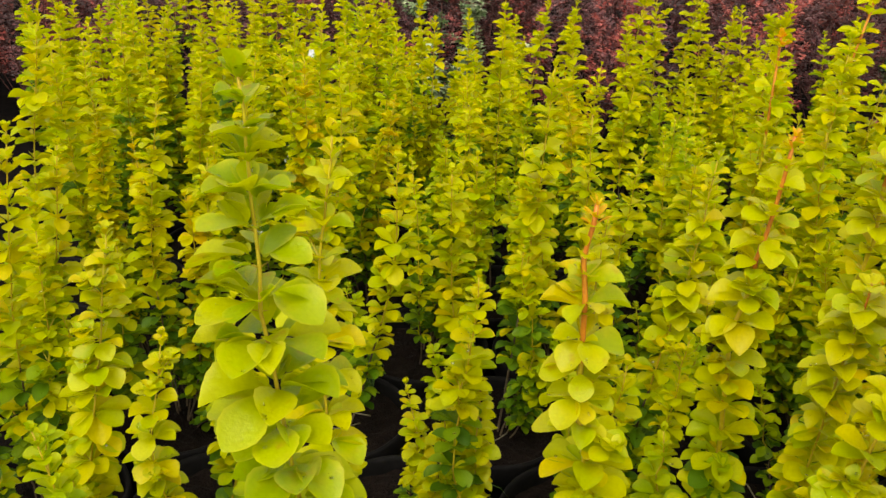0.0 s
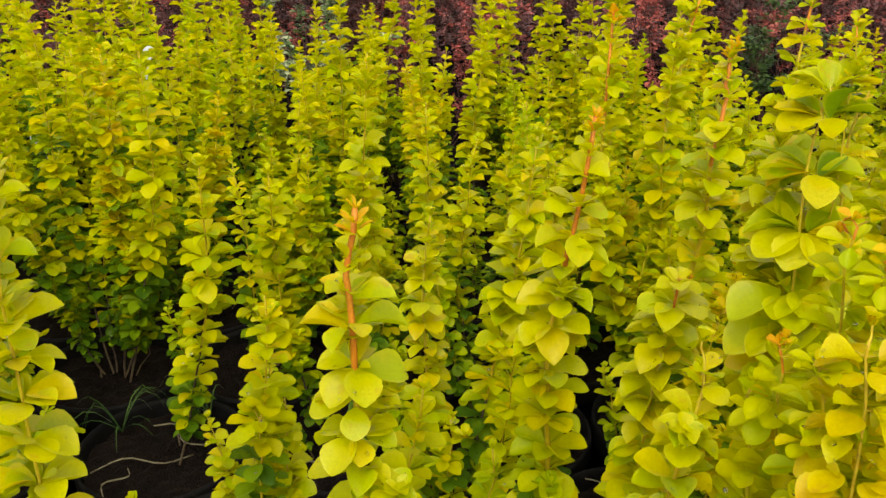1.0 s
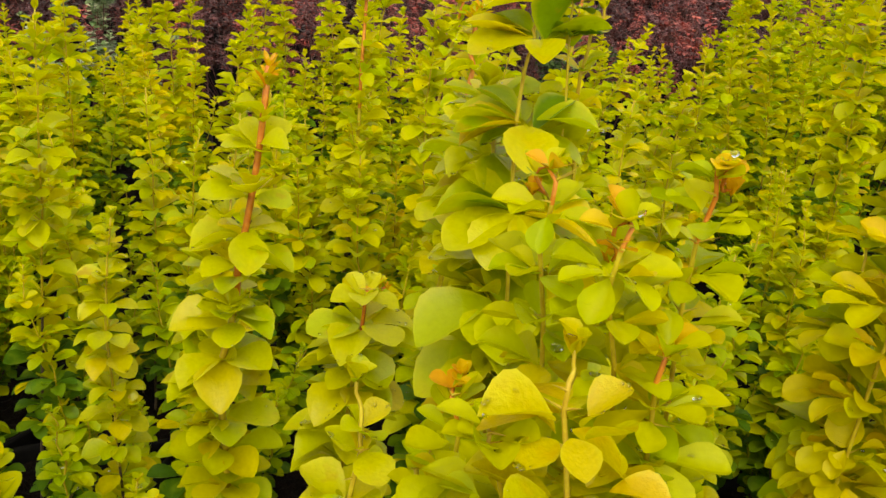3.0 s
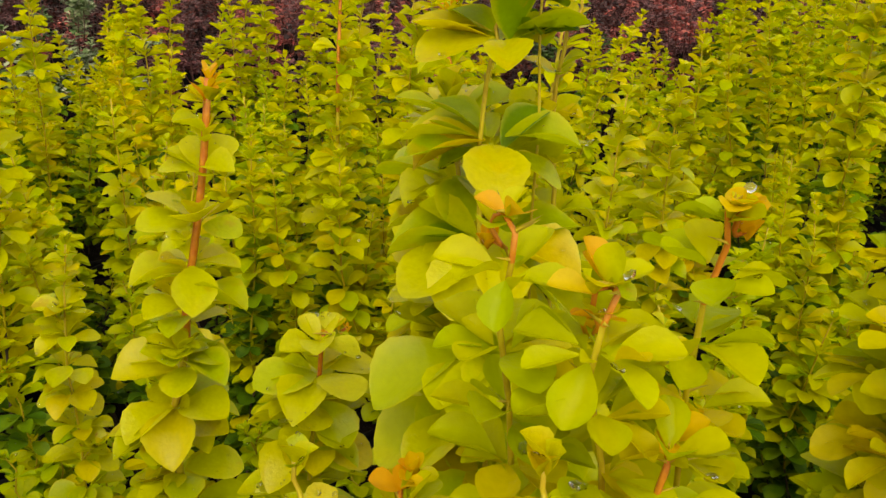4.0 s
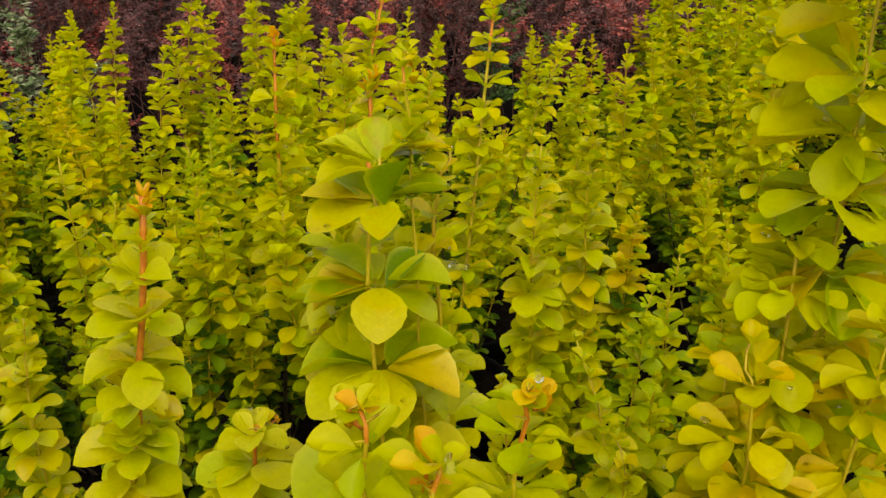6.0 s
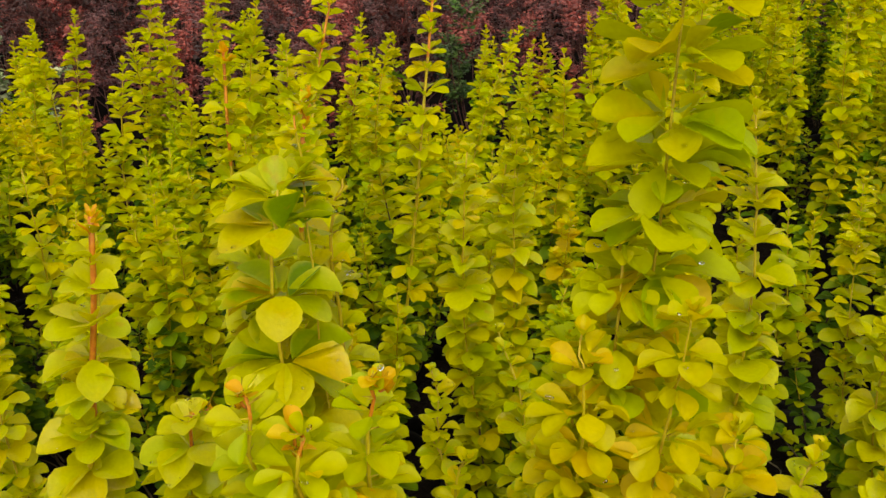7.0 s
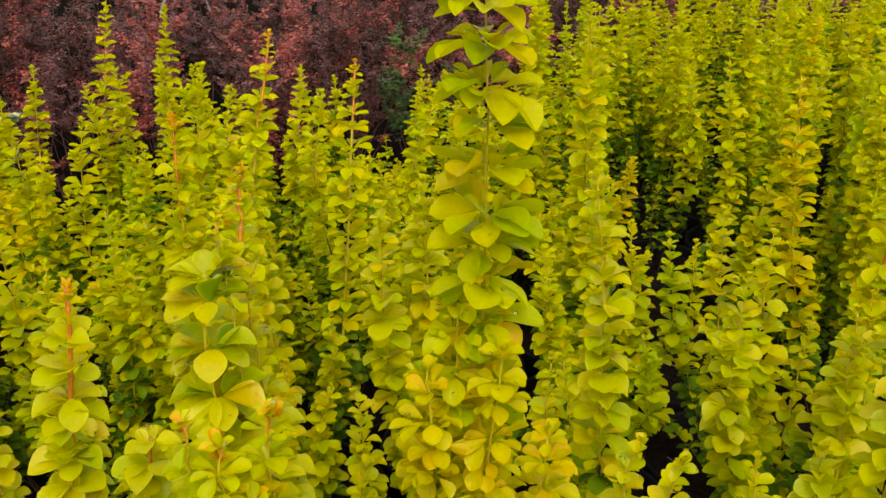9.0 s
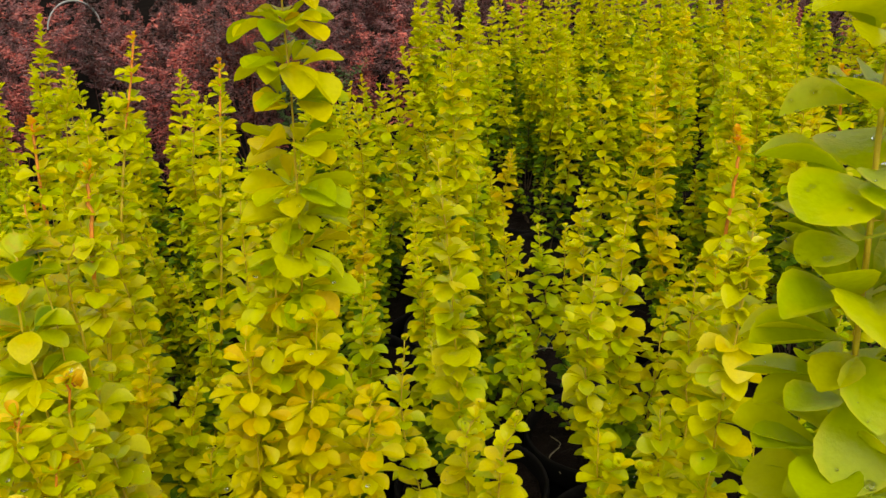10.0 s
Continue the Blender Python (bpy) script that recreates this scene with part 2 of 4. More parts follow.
def curve_points(knots, n):
    """Points on a smooth line through the knots."""
    k = [np.array(q, float) for q in knots]
    k = [2 * k[0] - k[1], *k, 2 * k[-1] - k[-2]]
    pts = []
    spans = len(k) - 3
    for i in range(n + 1):
        s = min(i / n * spans, spans - 1e-6)
        a = int(s)
        f = s - a
        p0, p1, p2, p3 = k[a:a + 4]
        pts.append(0.5 * (2 * p1 + (p2 - p0) * f + (2 * p0 - 5 * p1 + 4 * p2 - p3) * f * f + (3 * p1 - p0 - 3 * p2 + p3) * f ** 3))
    return np.array(pts)


def tube(pts, radii, sides=6):
    verts, faces = [], []
    for p, r in zip(pts, radii):
        for s in range(sides):
            a = 2 * math.pi * s / sides
            verts.append((p[0] + r * math.cos(a), p[1] + r * math.sin(a), p[2] + 0.15 * r * math.sin(a)))
    for i in range(len(pts) - 1):
        for s in range(sides):
            a, b = i * sides + s, i * sides + (s + 1) % sides
            faces.append((a, b, b + sides, a + sides))
    faces.append(tuple(range((len(pts) - 1) * sides, len(pts) * sides)))
    return verts, faces


def leaves_along(pts, start, spacing, per_node, length, tone, taper=0.22, droop=4.0, least=0.24, spur=0.002, shoot=0.0, side=0.0, twigs=None, deep=0.45):
    """The leaves of one stem: tufts at its nodes, from start (a share of its length) to the tip, each with broad outer leaves and
    small upright inner ones. Returns places, turns, lengths and tones."""
    seg = np.linalg.norm(np.diff(pts, axis=0), axis=1)
    run = np.concatenate([[0], np.cumsum(seg)])
    total = run[-1]
    place, az, el, roll, size, kind = [], [], [], [], [], []
    s, turn = start * total, rng.uniform(0, 6.28)
    while s < total - 0.004:
        f = s / total
        left = total - s
        near_tip = min(1.0, max(0.0, left - 0.7 * shoot) / (taper * total + 0.01))
        p = np.array([np.interp(s, run, pts[:, c]) for c in range(3)])
        turn += 0.9 + rng.uniform(-0.4, 0.4)
        if left < shoot:
            for q in range(rng.integers(3, 6) + (2 if shoot > 0.015 else 0)):
                az.append(turn + 6.283 * q / 3 + rng.normal(0, 0.4))
                el.append(radians(rng.normal(36, 20)))
                roll.append(rng.normal(0, 0.3))
                size.append((0.0034 + 0.0036 * left / shoot) * (1.8 if shoot > 0.015 else 1.0) * rng.uniform(0.8, 1.3))
                place.append(p)
                kind.append("r" if rng.random() < 0.95 - 0.6 * left / shoot else "g")
            s += 0.0046 * rng.uniform(0.8, 1.25)
            continue
        outer = max(3, int(round(per_node * (0.5 + 0.5 * near_tip) + rng.normal(0, 0.6))))
        if shoot > 0.015 and left < 6 * shoot:
            outer = min(outer, 6)
        inner = int(round(per_node * (0.5 if tone == "w" else 0.32) * near_tip + rng.normal(0, 0.5)))
        # low tufts turn greener, with the shade of the depth painted into their tone
        shaded = rng.random() < (0.6 if tone == "w" else 1.25) * max(0.0, 1 - (f - start) / ((0.35 if tone == "w" else deep) * (1 - start)))
        for q in range(outer + max(0, inner)):
            small = q >= outer
            a = turn + (6.283 * q / outer if not small else 2.4 * q) + rng.normal(0, 0.2)
            az.append(a)
            el.append(radians(rng.normal(34, 13) if small else rng.normal(-droop, 14)) + (1 - near_tip) * 0.7)
            roll.append(rng.normal(0, 0.22))
            k = length * (least + (1 - least) * near_tip ** 0.75) * rng.uniform(0.70, 1.16) * (rng.uniform(0.4, 0.7) if small else 1.0)
            size.append(k * (0.8 + 0.2 * min(1, (f - start) * 8)))
            place.append(p + np.array([math.cos(a), math.sin(a), 0.2]) * spur * near_tip * rng.uniform(0.3, 1.3) + np.array([0, 0, rng.normal(0, spacing * 0.09)]))
            if tone == "o" and near_tip < 0.10 and length < 0.012:
                kind.append("r")
            elif shaded and rng.random() < 0.85:
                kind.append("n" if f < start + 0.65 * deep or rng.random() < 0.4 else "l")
            else:
                kind.append("g" if tone == "o" else (tone if tone != "w" else "aagggggggglll"[rng.integers(0, 13)]))
        if near_tip > 0.35 and f > start + 0.1 and rng.random() < side:
            a = rng.uniform(0, 6.283)
            reach = rng.uniform(0.012, 0.030) * (length / 0.024)
            way = np.array([math.cos(a) * 0.7, math.sin(a) * 0.7, 0.75])
            twigs.append((p, p + way * reach))
            for u in (0.5, 0.8, 1.0):
                for q in range(4):
                    az.append(a + 1.57 * q + rng.normal(0, 0.3))
                    el.append(radians(rng.normal(12 + 25 * u, 12)))
                    roll.append(rng.normal(0, 0.25))
                    size.append(length * rng.uniform(0.5, 0.8) * (1.15 - 0.45 * u))
                    place.append(p + way * reach * u)
                    kind.append("l" if shaded else ("g" if tone in "ow" else tone))
        s += spacing * rng.uniform(0.75, 1.25) * (0.45 + 0.55 * near_tip)
    crown = tone == "w"
    for q in range(6 if crown else 5):
        az.append(turn + (1.05 if crown else 1.26) * q)
        el.append(radians(rng.uniform(12, 48) if crown else rng.uniform(50, 78)))
        roll.append(rng.normal(0, 0.2))
        size.append(((0.004 if shoot < 0.015 else 0.007) if shoot else length * (0.7 if crown else min(0.45, least))) * rng.uniform(0.8, 1.3))
        place.append(pts[-1] - np.array([0, 0, 0.002]))
        kind.append("r" if tone == "o" else ("g" if tone in "nw" else tone))
    return np.array(place), turned(np.array(az), np.array(el), np.array(roll)), np.array(size), kind


# the broad stem beside the path, tuft by tuft: height, then leaves with their turn, rise, length and tone
TUFTS = [(0.537, [(10, 45, 0.0180, "g"), (160, 25, 0.0171, "g"), (2, 12, 0.0198, "a"), (80, 50, 0.0144, "g"), (-175, 2, 0.0171, "g"), (120, 30, 0.0162, "l"), (-60, 50, 0.0108, "g")]),
         (0.524, [(-106, -15, 0.0162, "a"), (165, 14, 0.0207, "g"), (-170, -1, 0.0207, "a"), (-70, 72, 0.0180, "n"), (-20, 8, 0.0189, "l"), (40, 1, 0.0198, "l"), (95, 0, 0.0198, "g"), (130, 35, 0.0144, "l")]),
         (0.498, [(-108, -16, 0.0198, "a"), (150, 3, 0.0225, "g"), (176, -3, 0.0216, "l"), (10, 42, 0.0162, "n"), (140, 36, 0.0171, "l"), (-32, -14, 0.0171, "l"),
                  (-18, 2, 0.0198, "l"), (22, -2, 0.0207, "l"), (172, -13, 0.0198, "a"), (70, 2, 0.0198, "g"), (110, 2, 0.0189, "l")]),
         (0.470, [(-163, -5, 0.0243, "a"), (-95, -17, 0.0216, "a"), (-40, -2, 0.0243, "a"), (170, 22, 0.0153, "n"), (0, 9, 0.0243, "l"), (-130, -20, 0.0225, "g"),
                  (160, 0, 0.0243, "l"), (-40, -21, 0.0234, "l"), (60, 2, 0.0216, "g"), (110, 3, 0.0216, "l"), (20, 38, 0.0144, "l")])]


def tuft_leaves(base):
    """The leaves of the broad stem, in the same form as from leaves_along."""
    place, az, el, roll, size, kind = [], [], [], [], [], []
    for z, leaves in TUFTS:
        at = np.array([0.326 + 0.05 * (z - 0.5), 0.456 + 0.08 * (z - 0.5), z]) - base
        more = [(rng.uniform(-20, 200), rng.uniform(-12, 30), rng.uniform(0.012, 0.019), "glg"[q % 3]) for q in range(4)]
        for turn, rise, long, tone in leaves + more:
            a = radians(turn)
            place.append(at + 0.0025 * np.array([math.cos(a), math.sin(a), rng.normal(0.2, 0.5)]))
            az.append(a)
            el.append(radians(rise))
            roll.append(rng.normal(0, 0.12))
            size.append(long)
            kind.append(tone)
    return np.array(place), turned(np.array(az), np.array(el), np.array(roll)), np.array(size), kind


def foliage_mesh(name, groups, shapes, table):
    """Many leaves joined into one mesh. groups: lists of places, turns, lengths and tones."""
    keys = sorted({k for g in groups for k in g[3]})
    slot = {k: i for i, k in enumerate(keys)}
    verts, faces, index, base = [], [], [], 0
    for place, rot, size, kind in groups:
        which = rng.integers(0, len(shapes), len(size))
        for w, (v, f) in enumerate(shapes):
            pick = np.nonzero(which == w)[0]
            if not len(pick):
                continue
            vs = np.einsum("nij,vj->nvi", rot[pick], v) * size[pick][:, None, None] + place[pick][:, None, :]
            verts.append(vs.reshape(-1, 3))
            faces.append((f[None] + (base + np.arange(len(pick)) * len(v))[:, None, None]).reshape(-1, 4))
            index.append(np.repeat([slot[kind[i]] for i in pick], len(f)))
            base += len(pick) * len(v)
    verts, faces, index = np.concatenate(verts), np.concatenate(faces), np.concatenate(index)
    me = bpy.data.meshes.new(name)
    me.vertices.add(len(verts))
    me.vertices.foreach_set("co", verts.ravel())
    me.loops.add(faces.size)
    me.loops.foreach_set("vertex_index", faces.ravel().astype(np.int32))
    me.polygons.add(len(faces))
    me.polygons.foreach_set("loop_start", np.arange(0, faces.size, 4, dtype=np.int32))
    for k in keys:
        me.materials.append(table[k])
    me.polygons.foreach_set("material_index", index.astype(np.int32))
    me.polygons.foreach_set("use_smooth", np.ones(len(faces), dtype=bool))
    me.update(calc_edges=True)
    return me


def single_leaf(v, f, mat, across):
    me = mesh_of("leaf", v.tolist(), f.tolist(), [mat])
    att = me.attributes.new("across", "FLOAT", "POINT")
    att.data.foreach_set("value", np.tile(np.abs(np.linspace(-1, 1, across + 1)), len(v) // (across + 1)).astype(np.float32))
    return me


LEAF_MESH = {k: [single_leaf(v, f, LEAF[k], 2) for v, f in (NARROW if k == "r" else FINE)] for k in LEAF}
DROPS = []


def leaf_spots(me):
    """Points on a leaf, away from its ends and margins."""
    co = np.array([v.co[:] for v in me.vertices]).reshape(16, 3, 3)
    return (0.5 * (co[5:13, 0:2] + co[5:13, 1:3])).reshape(-1, 3)


def stem_mesh(pts, thick, tone, spines, shoot, twigs=()):
    n = len(pts)
    f = np.linspace(0, 1, n)
    left = np.concatenate([np.cumsum(np.linalg.norm(np.diff(pts, axis=0), axis=1)[::-1])[::-1], [0]])
    verts, faces = tube(pts, thick * (1 - (0.42 if shoot else 0.6) * f), 6)
    index = []
    for i in range(n - 1):
        m = 0 if f[i] < 0.45 else (2 if left[i] < (6.5 if shoot > 0.015 else 2.2) * shoot else 1)
        index += [m] * 6
    index.append(index[-1])
    for p, q in twigs:
        at = len(verts)
        v, fs = tube([p, 0.5 * (p + q) + np.array([0, 0, 0.001]), q], [0.0007, 0.0005, 0.0003], 4)
        verts += v
        faces += [tuple(at + c for c in face) for face in fs]
        index += [1] * len(fs)
    if spines:
        for i in range(n // 3, int(n * 0.85)):
            for _ in range(2):
                a, b = rng.uniform(0, 6.28), len(verts)
                d = np.array([math.cos(a), math.sin(a), 0.45])
                side = np.array([-math.sin(a), math.cos(a), 0.0]) * 0.0004
                p = pts[i]
                for q in (p + side, p - side, p + np.array([0, 0, 0.0008]), p + d * rng.uniform(0.003, 0.006)):
                    verts.append(tuple(q))
                faces += [(b, b + 1, b + 3), (b + 1, b + 2, b + 3), (b + 2, b, b + 3)]
                index += [1] * 3
    return mesh_of("stem", verts, faces, [BARK, SHOOT, REDSHOOT], index)


PITCH, ROW = 0.20, 0.175


def pot_place(j, i):
    return np.array([-0.13 + PITCH * i + (PITCH / 2 if j % 2 else 0.0), 0.92 + ROW * j, 0.0])


def in_lane(x, y, reach=0.018):
    """Whether a point of the plan lies in one of the lanes."""
    for a, b, c, d in LANES:
        f = ((x - a) * (c - a) + (y - b) * (d - b)) / ((c - a) ** 2 + (d - b) ** 2)
        f = min(1.0, max(0.0, f))
        if math.hypot(x - a - f * (c - a), y - b - f * (d - b)) < reach:
            return True
    return False


def golden_shrub(j, i, main, filler, height, detail):
    """A golden barberry with its main stems (tip, a point below it, size, tone) and shorter ones between them."""
    global rng
    rng = np.random.default_rng(5000 + 61 * j + i)
    base = pot_place(j, i)
    shrub = new("golden_barberry")
    shrub.location = base
    look_words = {"fine": "golden barberry shrub with wet yellow-green leaves and orange shoots",
                  "middle": "dense golden barberry shrub with upright yellow-green stems",
                  "coarse": "golden barberry shrub, upright and yellow-green, in its row"}
    tagged(shrub, look_words[detail], "shrub", "golden barberries in pots")
    stems = []
    for x, y, z, u, v, w, size, tone in main:
        tip, low = np.array([x, y, z]) - base, np.array([u, v, w]) - base
        foot = low * np.array([0.55, 0.55, 0.4])
        root = np.array([*np.clip(foot[:2] * 0.4, -0.03, 0.03), -0.005])
        stems.append(([root, foot, low, tip], size, tone, 0.25 if w > 0.3 else 0.15, True))
    for _ in range(filler):
        a, r = rng.uniform(0, 6.283), 0.082 * math.sqrt(rng.uniform(0.15, 1))
        if any(math.hypot(base[0] + r * math.cos(a) - x, base[1] + r * math.sin(a) - y) < 0.044 for x, y in OPEN) or in_lane(base[0] + r * math.cos(a), base[1] + r * math.sin(a)):
            continue
        h = height * rng.uniform(0.55, 1.04)
        low = np.array([r * math.cos(a), r * math.sin(a), h * 0.5])
        tip = low * np.array([1.1, 1.1, 1]) + np.array([rng.normal(0, 0.014), rng.normal(0, 0.014), h * 0.5])
        stems.append(([low * np.array([0.25, 0.25, 0]) - np.array([0, 0, 0.005]), low * np.array([0.7, 0.7, 0.5]), low, tip],
                      rng.uniform(0.75, 1.0), "ggggggllgglga"[rng.integers(0, 13)], 0.18, False))
    for _ in range(3):
        a, r, h = rng.uniform(0, 6.283), 0.078 * math.sqrt(rng.uniform(0.2, 1)), rng.uniform(0.09, 0.20)
        if any(math.hypot(base[0] + r * math.cos(a) - x, base[1] + r * math.sin(a) - y) < 0.05 for x, y in OPEN) or in_lane(base[0] + r * math.cos(a), base[1] + r * math.sin(a), 0.01):
            continue
        low = np.array([r * math.cos(a), r * math.sin(a), h * 0.5])
        stems.append(([low * np.array([0.4, 0.4, 0]) - np.array([0, 0, 0.005]), low, low * np.array([1.2, 1.2, 2]) + np.append(rng.normal(0, 0.01, 2), 0)],
                      rng.uniform(0.6, 0.8), "l", 0.2, False))
    budget = 300 if detail == "fine" else 0
    joined = []
    for knots, size, tone, start, leading in stems:
        pts = curve_points(knots, 26 if detail == "fine" else 14)
        tuft, slender = tone == "H", tone == "T"
        tone = "W" if tuft else tone
        wide = tone == "W"
        dense, tone = tone.isupper(), tone.lower().replace("t", "l")
        thin, short_tip = tone == "x", tone == "q"
        tone = "o" if tone in "qx" else tone
        start = 0.9 if thin else start
        shoot = (0.014 if short_tip else (0.012 if thin else (0.018 if leading else 0.014))) if tone == "o" else 0.0
        sway = (0.0022 if tone == "o" else 0.0013) if leading else 0.004
        wob = np.cumsum(rng.normal(0, sway, (len(pts), 2)), axis=0)
        wob -= np.linspace(0, 1, len(pts))[:, None] * wob[-1]
        pts[:, :2] += wob * 0.6
        spacing = 0.0210 if wide else (0.0160 if dense else (0.0115 if short_tip or thin else (0.0205 if leading else 0.0185)))
        length = 0.0240 * size * {"fine": 1.0 if leading else 0.9, "middle": 1.0, "coarse": 1.04}[detail]
        count = 11 if wide else (9 if slender else (11 if dense else 8))
        taper = 0.13 if slender else (0.03 if dense else (0.012 if short_tip else (0.1 if leading and tone == "o" else 0.2)))
        twigs = []
        place, rot, sizes, kind = leaves_along(pts, start, spacing, count, length, tone, taper, 5 if dense and not slender else (-6 if short_tip else -4),
                                               0.8 if dense and not slender else (0.42 if slender else 0.34), 0.006 if dense else 0.003, shoot,
                                               0.0 if dense or short_tip else (0.16 if detail == "coarse" else 0.24), twigs, 0.4 if leading else 0.75)
        if tuft:
            keep = place[:, 2] + base[2] < 0.452
            more = tuft_leaves(base)
            place, rot, sizes = np.concatenate([place[keep], more[0]]), np.concatenate([rot[keep], more[1]]), np.concatenate([sizes[keep], more[2]])
            kind = [k for k, yes in zip(kind, keep) if yes] + more[3]
        stem = part("stem", stem_mesh(pts, 0.0015 * (0.25 + 0.75 * size) * (0.9 if short_tip else 0.6 if thin else (1.7 if tone == "o" and leading else (0.8 if tuft or wide else 1.0))), tone, detail == "fine", shoot, twigs), shrub)
        own = np.zeros(len(sizes), bool)
        if budget and leading:
            order = np.argsort(-place[:, 2])[:min(budget, 110)]
            own[order] = True
            budget -= len(order)
            for q in order:
                me = LEAF_MESH[kind[q]][rng.integers(0, len(LEAF_MESH[kind[q]]))]
                ob = part("leaf", me, stem)
                ob.matrix_basis = Matrix.Translation(place[q]) @ Matrix(rot[q].tolist()).to_4x4() @ Matrix.Diagonal((*[sizes[q]] * 3, 1))
                if kind[q] != "r" and rng.random() < 0.5:
                    spot = leaf_spots(me)
                    for p in spot[rng.integers(0, len(spot), rng.integers(1, 5))]:
                        DROPS.append((base + place[q] + rot[q] @ (p * sizes[q]), rot[q], rng.uniform(0.0003, 0.0012) * (1.6 if rng.random() < 0.1 else 1)))
        if not own.all():
            keep = np.nonzero(~own)[0]
            for q in keep[rng.random(len(keep)) < {"fine": 0.14, "middle": 0.09, "coarse": 0.0}[detail]]:
                DROPS.append((base + place[q] + rot[q] @ (np.array([rng.uniform(0.4, 0.75), rng.uniform(-0.2, 0.2), 0.02]) * sizes[q]), rot[q], rng.uniform(0.0007, 0.0017)))
            shapes = {"fine": MIDDLE if not leading else NEXT, "middle": MIDDLE, "coarse": COARSE}[detail]
            if detail == "coarse":
                joined.append((place, rot, sizes, kind))
                continue
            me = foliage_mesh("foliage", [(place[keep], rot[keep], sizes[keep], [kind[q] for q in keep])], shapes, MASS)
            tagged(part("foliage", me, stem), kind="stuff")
    if joined:
        tagged(part("foliage", foliage_mesh("foliage", joined, COARSE, MASS), shrub), kind="stuff")
    return shrub


def pot_mesh(radius, height):
    """A tapered plastic pot with a rolled rim and a hollow inside."""
    prof = [(radius * 0.78, -height), (radius * 0.95, -0.025), (radius * 0.955, -0.02), (radius * 1.03, -0.018), (radius * 1.05, -0.012),
            (radius * 1.05, 0.010), (radius * 1.035, 0.014), (radius * 1.0, 0.013), (radius * 0.985, 0.008), (radius * 0.96, -0.03)]
    n, verts, faces = 36, [], []
    for r, z in prof:
        for s in range(n):
            a = 2 * math.pi * s / n
            verts.append((r * math.cos(a), r * math.sin(a), z))
    for k in range(len(prof) - 1):
        for s in range(n):
            a, b = k * n + s, k * n + (s + 1) % n
            faces.append((a, b, b + n, a + n))
    faces.append(tuple(reversed(range(n))))
    return mesh_of("pot_wall", verts, faces, [PLASTIC])


def soil_mesh(radius):
    """A disc of crumbly soil."""
    rings, n = 9, 40
    verts, faces = [(0, 0, 0.004)], []
    for k in range(1, rings + 1):
        for s in range(n):
            a, r = 2 * math.pi * s / n, radius * k / rings
            verts.append((r * math.cos(a), r * math.sin(a), -0.004 + rng.normal(0, 0.0028)))
    for s in range(n):
        faces.append((0, 1 + s, 1 + (s + 1) % n))
    for k in range(rings - 1):
        for s in range(n):
            a, b = 1 + k * n + s, 1 + k * n + (s + 1) % n
            faces.append((a, a + n, b + n, b))
    return mesh_of("soil", verts, faces, [SOIL])


# ---- the ground ----
DEPTH = 0.16
gv, gf, gn = [], [], 60
for a in range(gn + 1):
    for b in range(gn + 1):
        x, y = (a / gn - 0.5) * 2, (b / gn - 0.5) * 2
        x, y = 60 * x * abs(x) ** 1.6, 60 * y * abs(y) ** 1.6 + 1
        gv.append((x, y, -DEPTH + 0.004 * math.sin(3.1 * x) * math.cos(2.3 * y)))
for a in range(gn):
    for b in range(gn):
        q = a * (gn + 1) + b
        gf.append((q, q + gn + 1, q + gn + 2, q + 1))
ground = new("ground", mesh_of("ground", gv, gf, [FABRIC]))
tagged(ground, "dark wet nursery ground with black weed fabric", "ground", "", "structure")

# ---- golden barberries: the stems that stand out, pot by pot ----
MAIN = {}
MAIN[(-5, 3)] = [(0.516, 0.127, 0.735, 0.501, 0.108, 0.566, 0.92, 'T')]
MAIN[(-4, 1)] = [(-0.033, 0.285, 0.597, -0.024, 0.275, 0.484, 0.88, 'T')]
MAIN[(-4, 2)] = [(0.295, 0.345, 0.485, 0.293, 0.335, 0.444, 0.64, 'A')]
MAIN[(-3, 0)] = [(-0.034, 0.455, 0.526, -0.047, 0.450, 0.406, 0.95, 'g')]
MAIN[(-3, 1)] = [(0.114, 0.495, 0.473, 0.108, 0.475, 0.363, 1.05, 'o'), (0.268, 0.420, 0.435, 0.265, 0.410, 0.388, 0.90, 'g')]
MAIN[(-3, 2)] = [(0.328, 0.459, 0.538, 0.325, 0.453, 0.471, 1.04, 'H'), (0.357, 0.478, 0.533, 0.348, 0.470, 0.486, 0.75, 'g'), (0.322, 0.485, 0.504, 0.322, 0.475, 0.462, 0.85, 'G'), (0.343, 0.472, 0.558, 0.337, 0.465, 0.535, 0.50, 'x'), (0.2975, 0.380, 0.505, 0.296, 0.375, 0.482, 0.50, 'q'), (0.338, 0.366, 0.509, 0.331, 0.362, 0.486, 0.50, 'q'), (0.3105, 0.366, 0.494, 0.309, 0.362, 0.478, 0.50, 'q')]
MAIN[(-3, 2)] += [(0.287, 0.385, 0.456, 0.285, 0.380, 0.423, 0.56, 'q'), (0.478, 0.437, 0.700, 0.456, 0.412, 0.440, 1.03, 'W'), (0.448, 0.430, 0.514, 0.443, 0.410, 0.478, 0.66, 'G'), (0.458, 0.385, 0.500, 0.445, 0.380, 0.423, 0.56, 'A'), (0.424, 0.402, 0.489, 0.422, 0.392, 0.441, 0.56, 'A'), (0.485, 0.385, 0.440, 0.479, 0.380, 0.408, 0.56, 'A'), (0.430, 0.420, 0.474, 0.423, 0.400, 0.399, 0.64, 'G')]
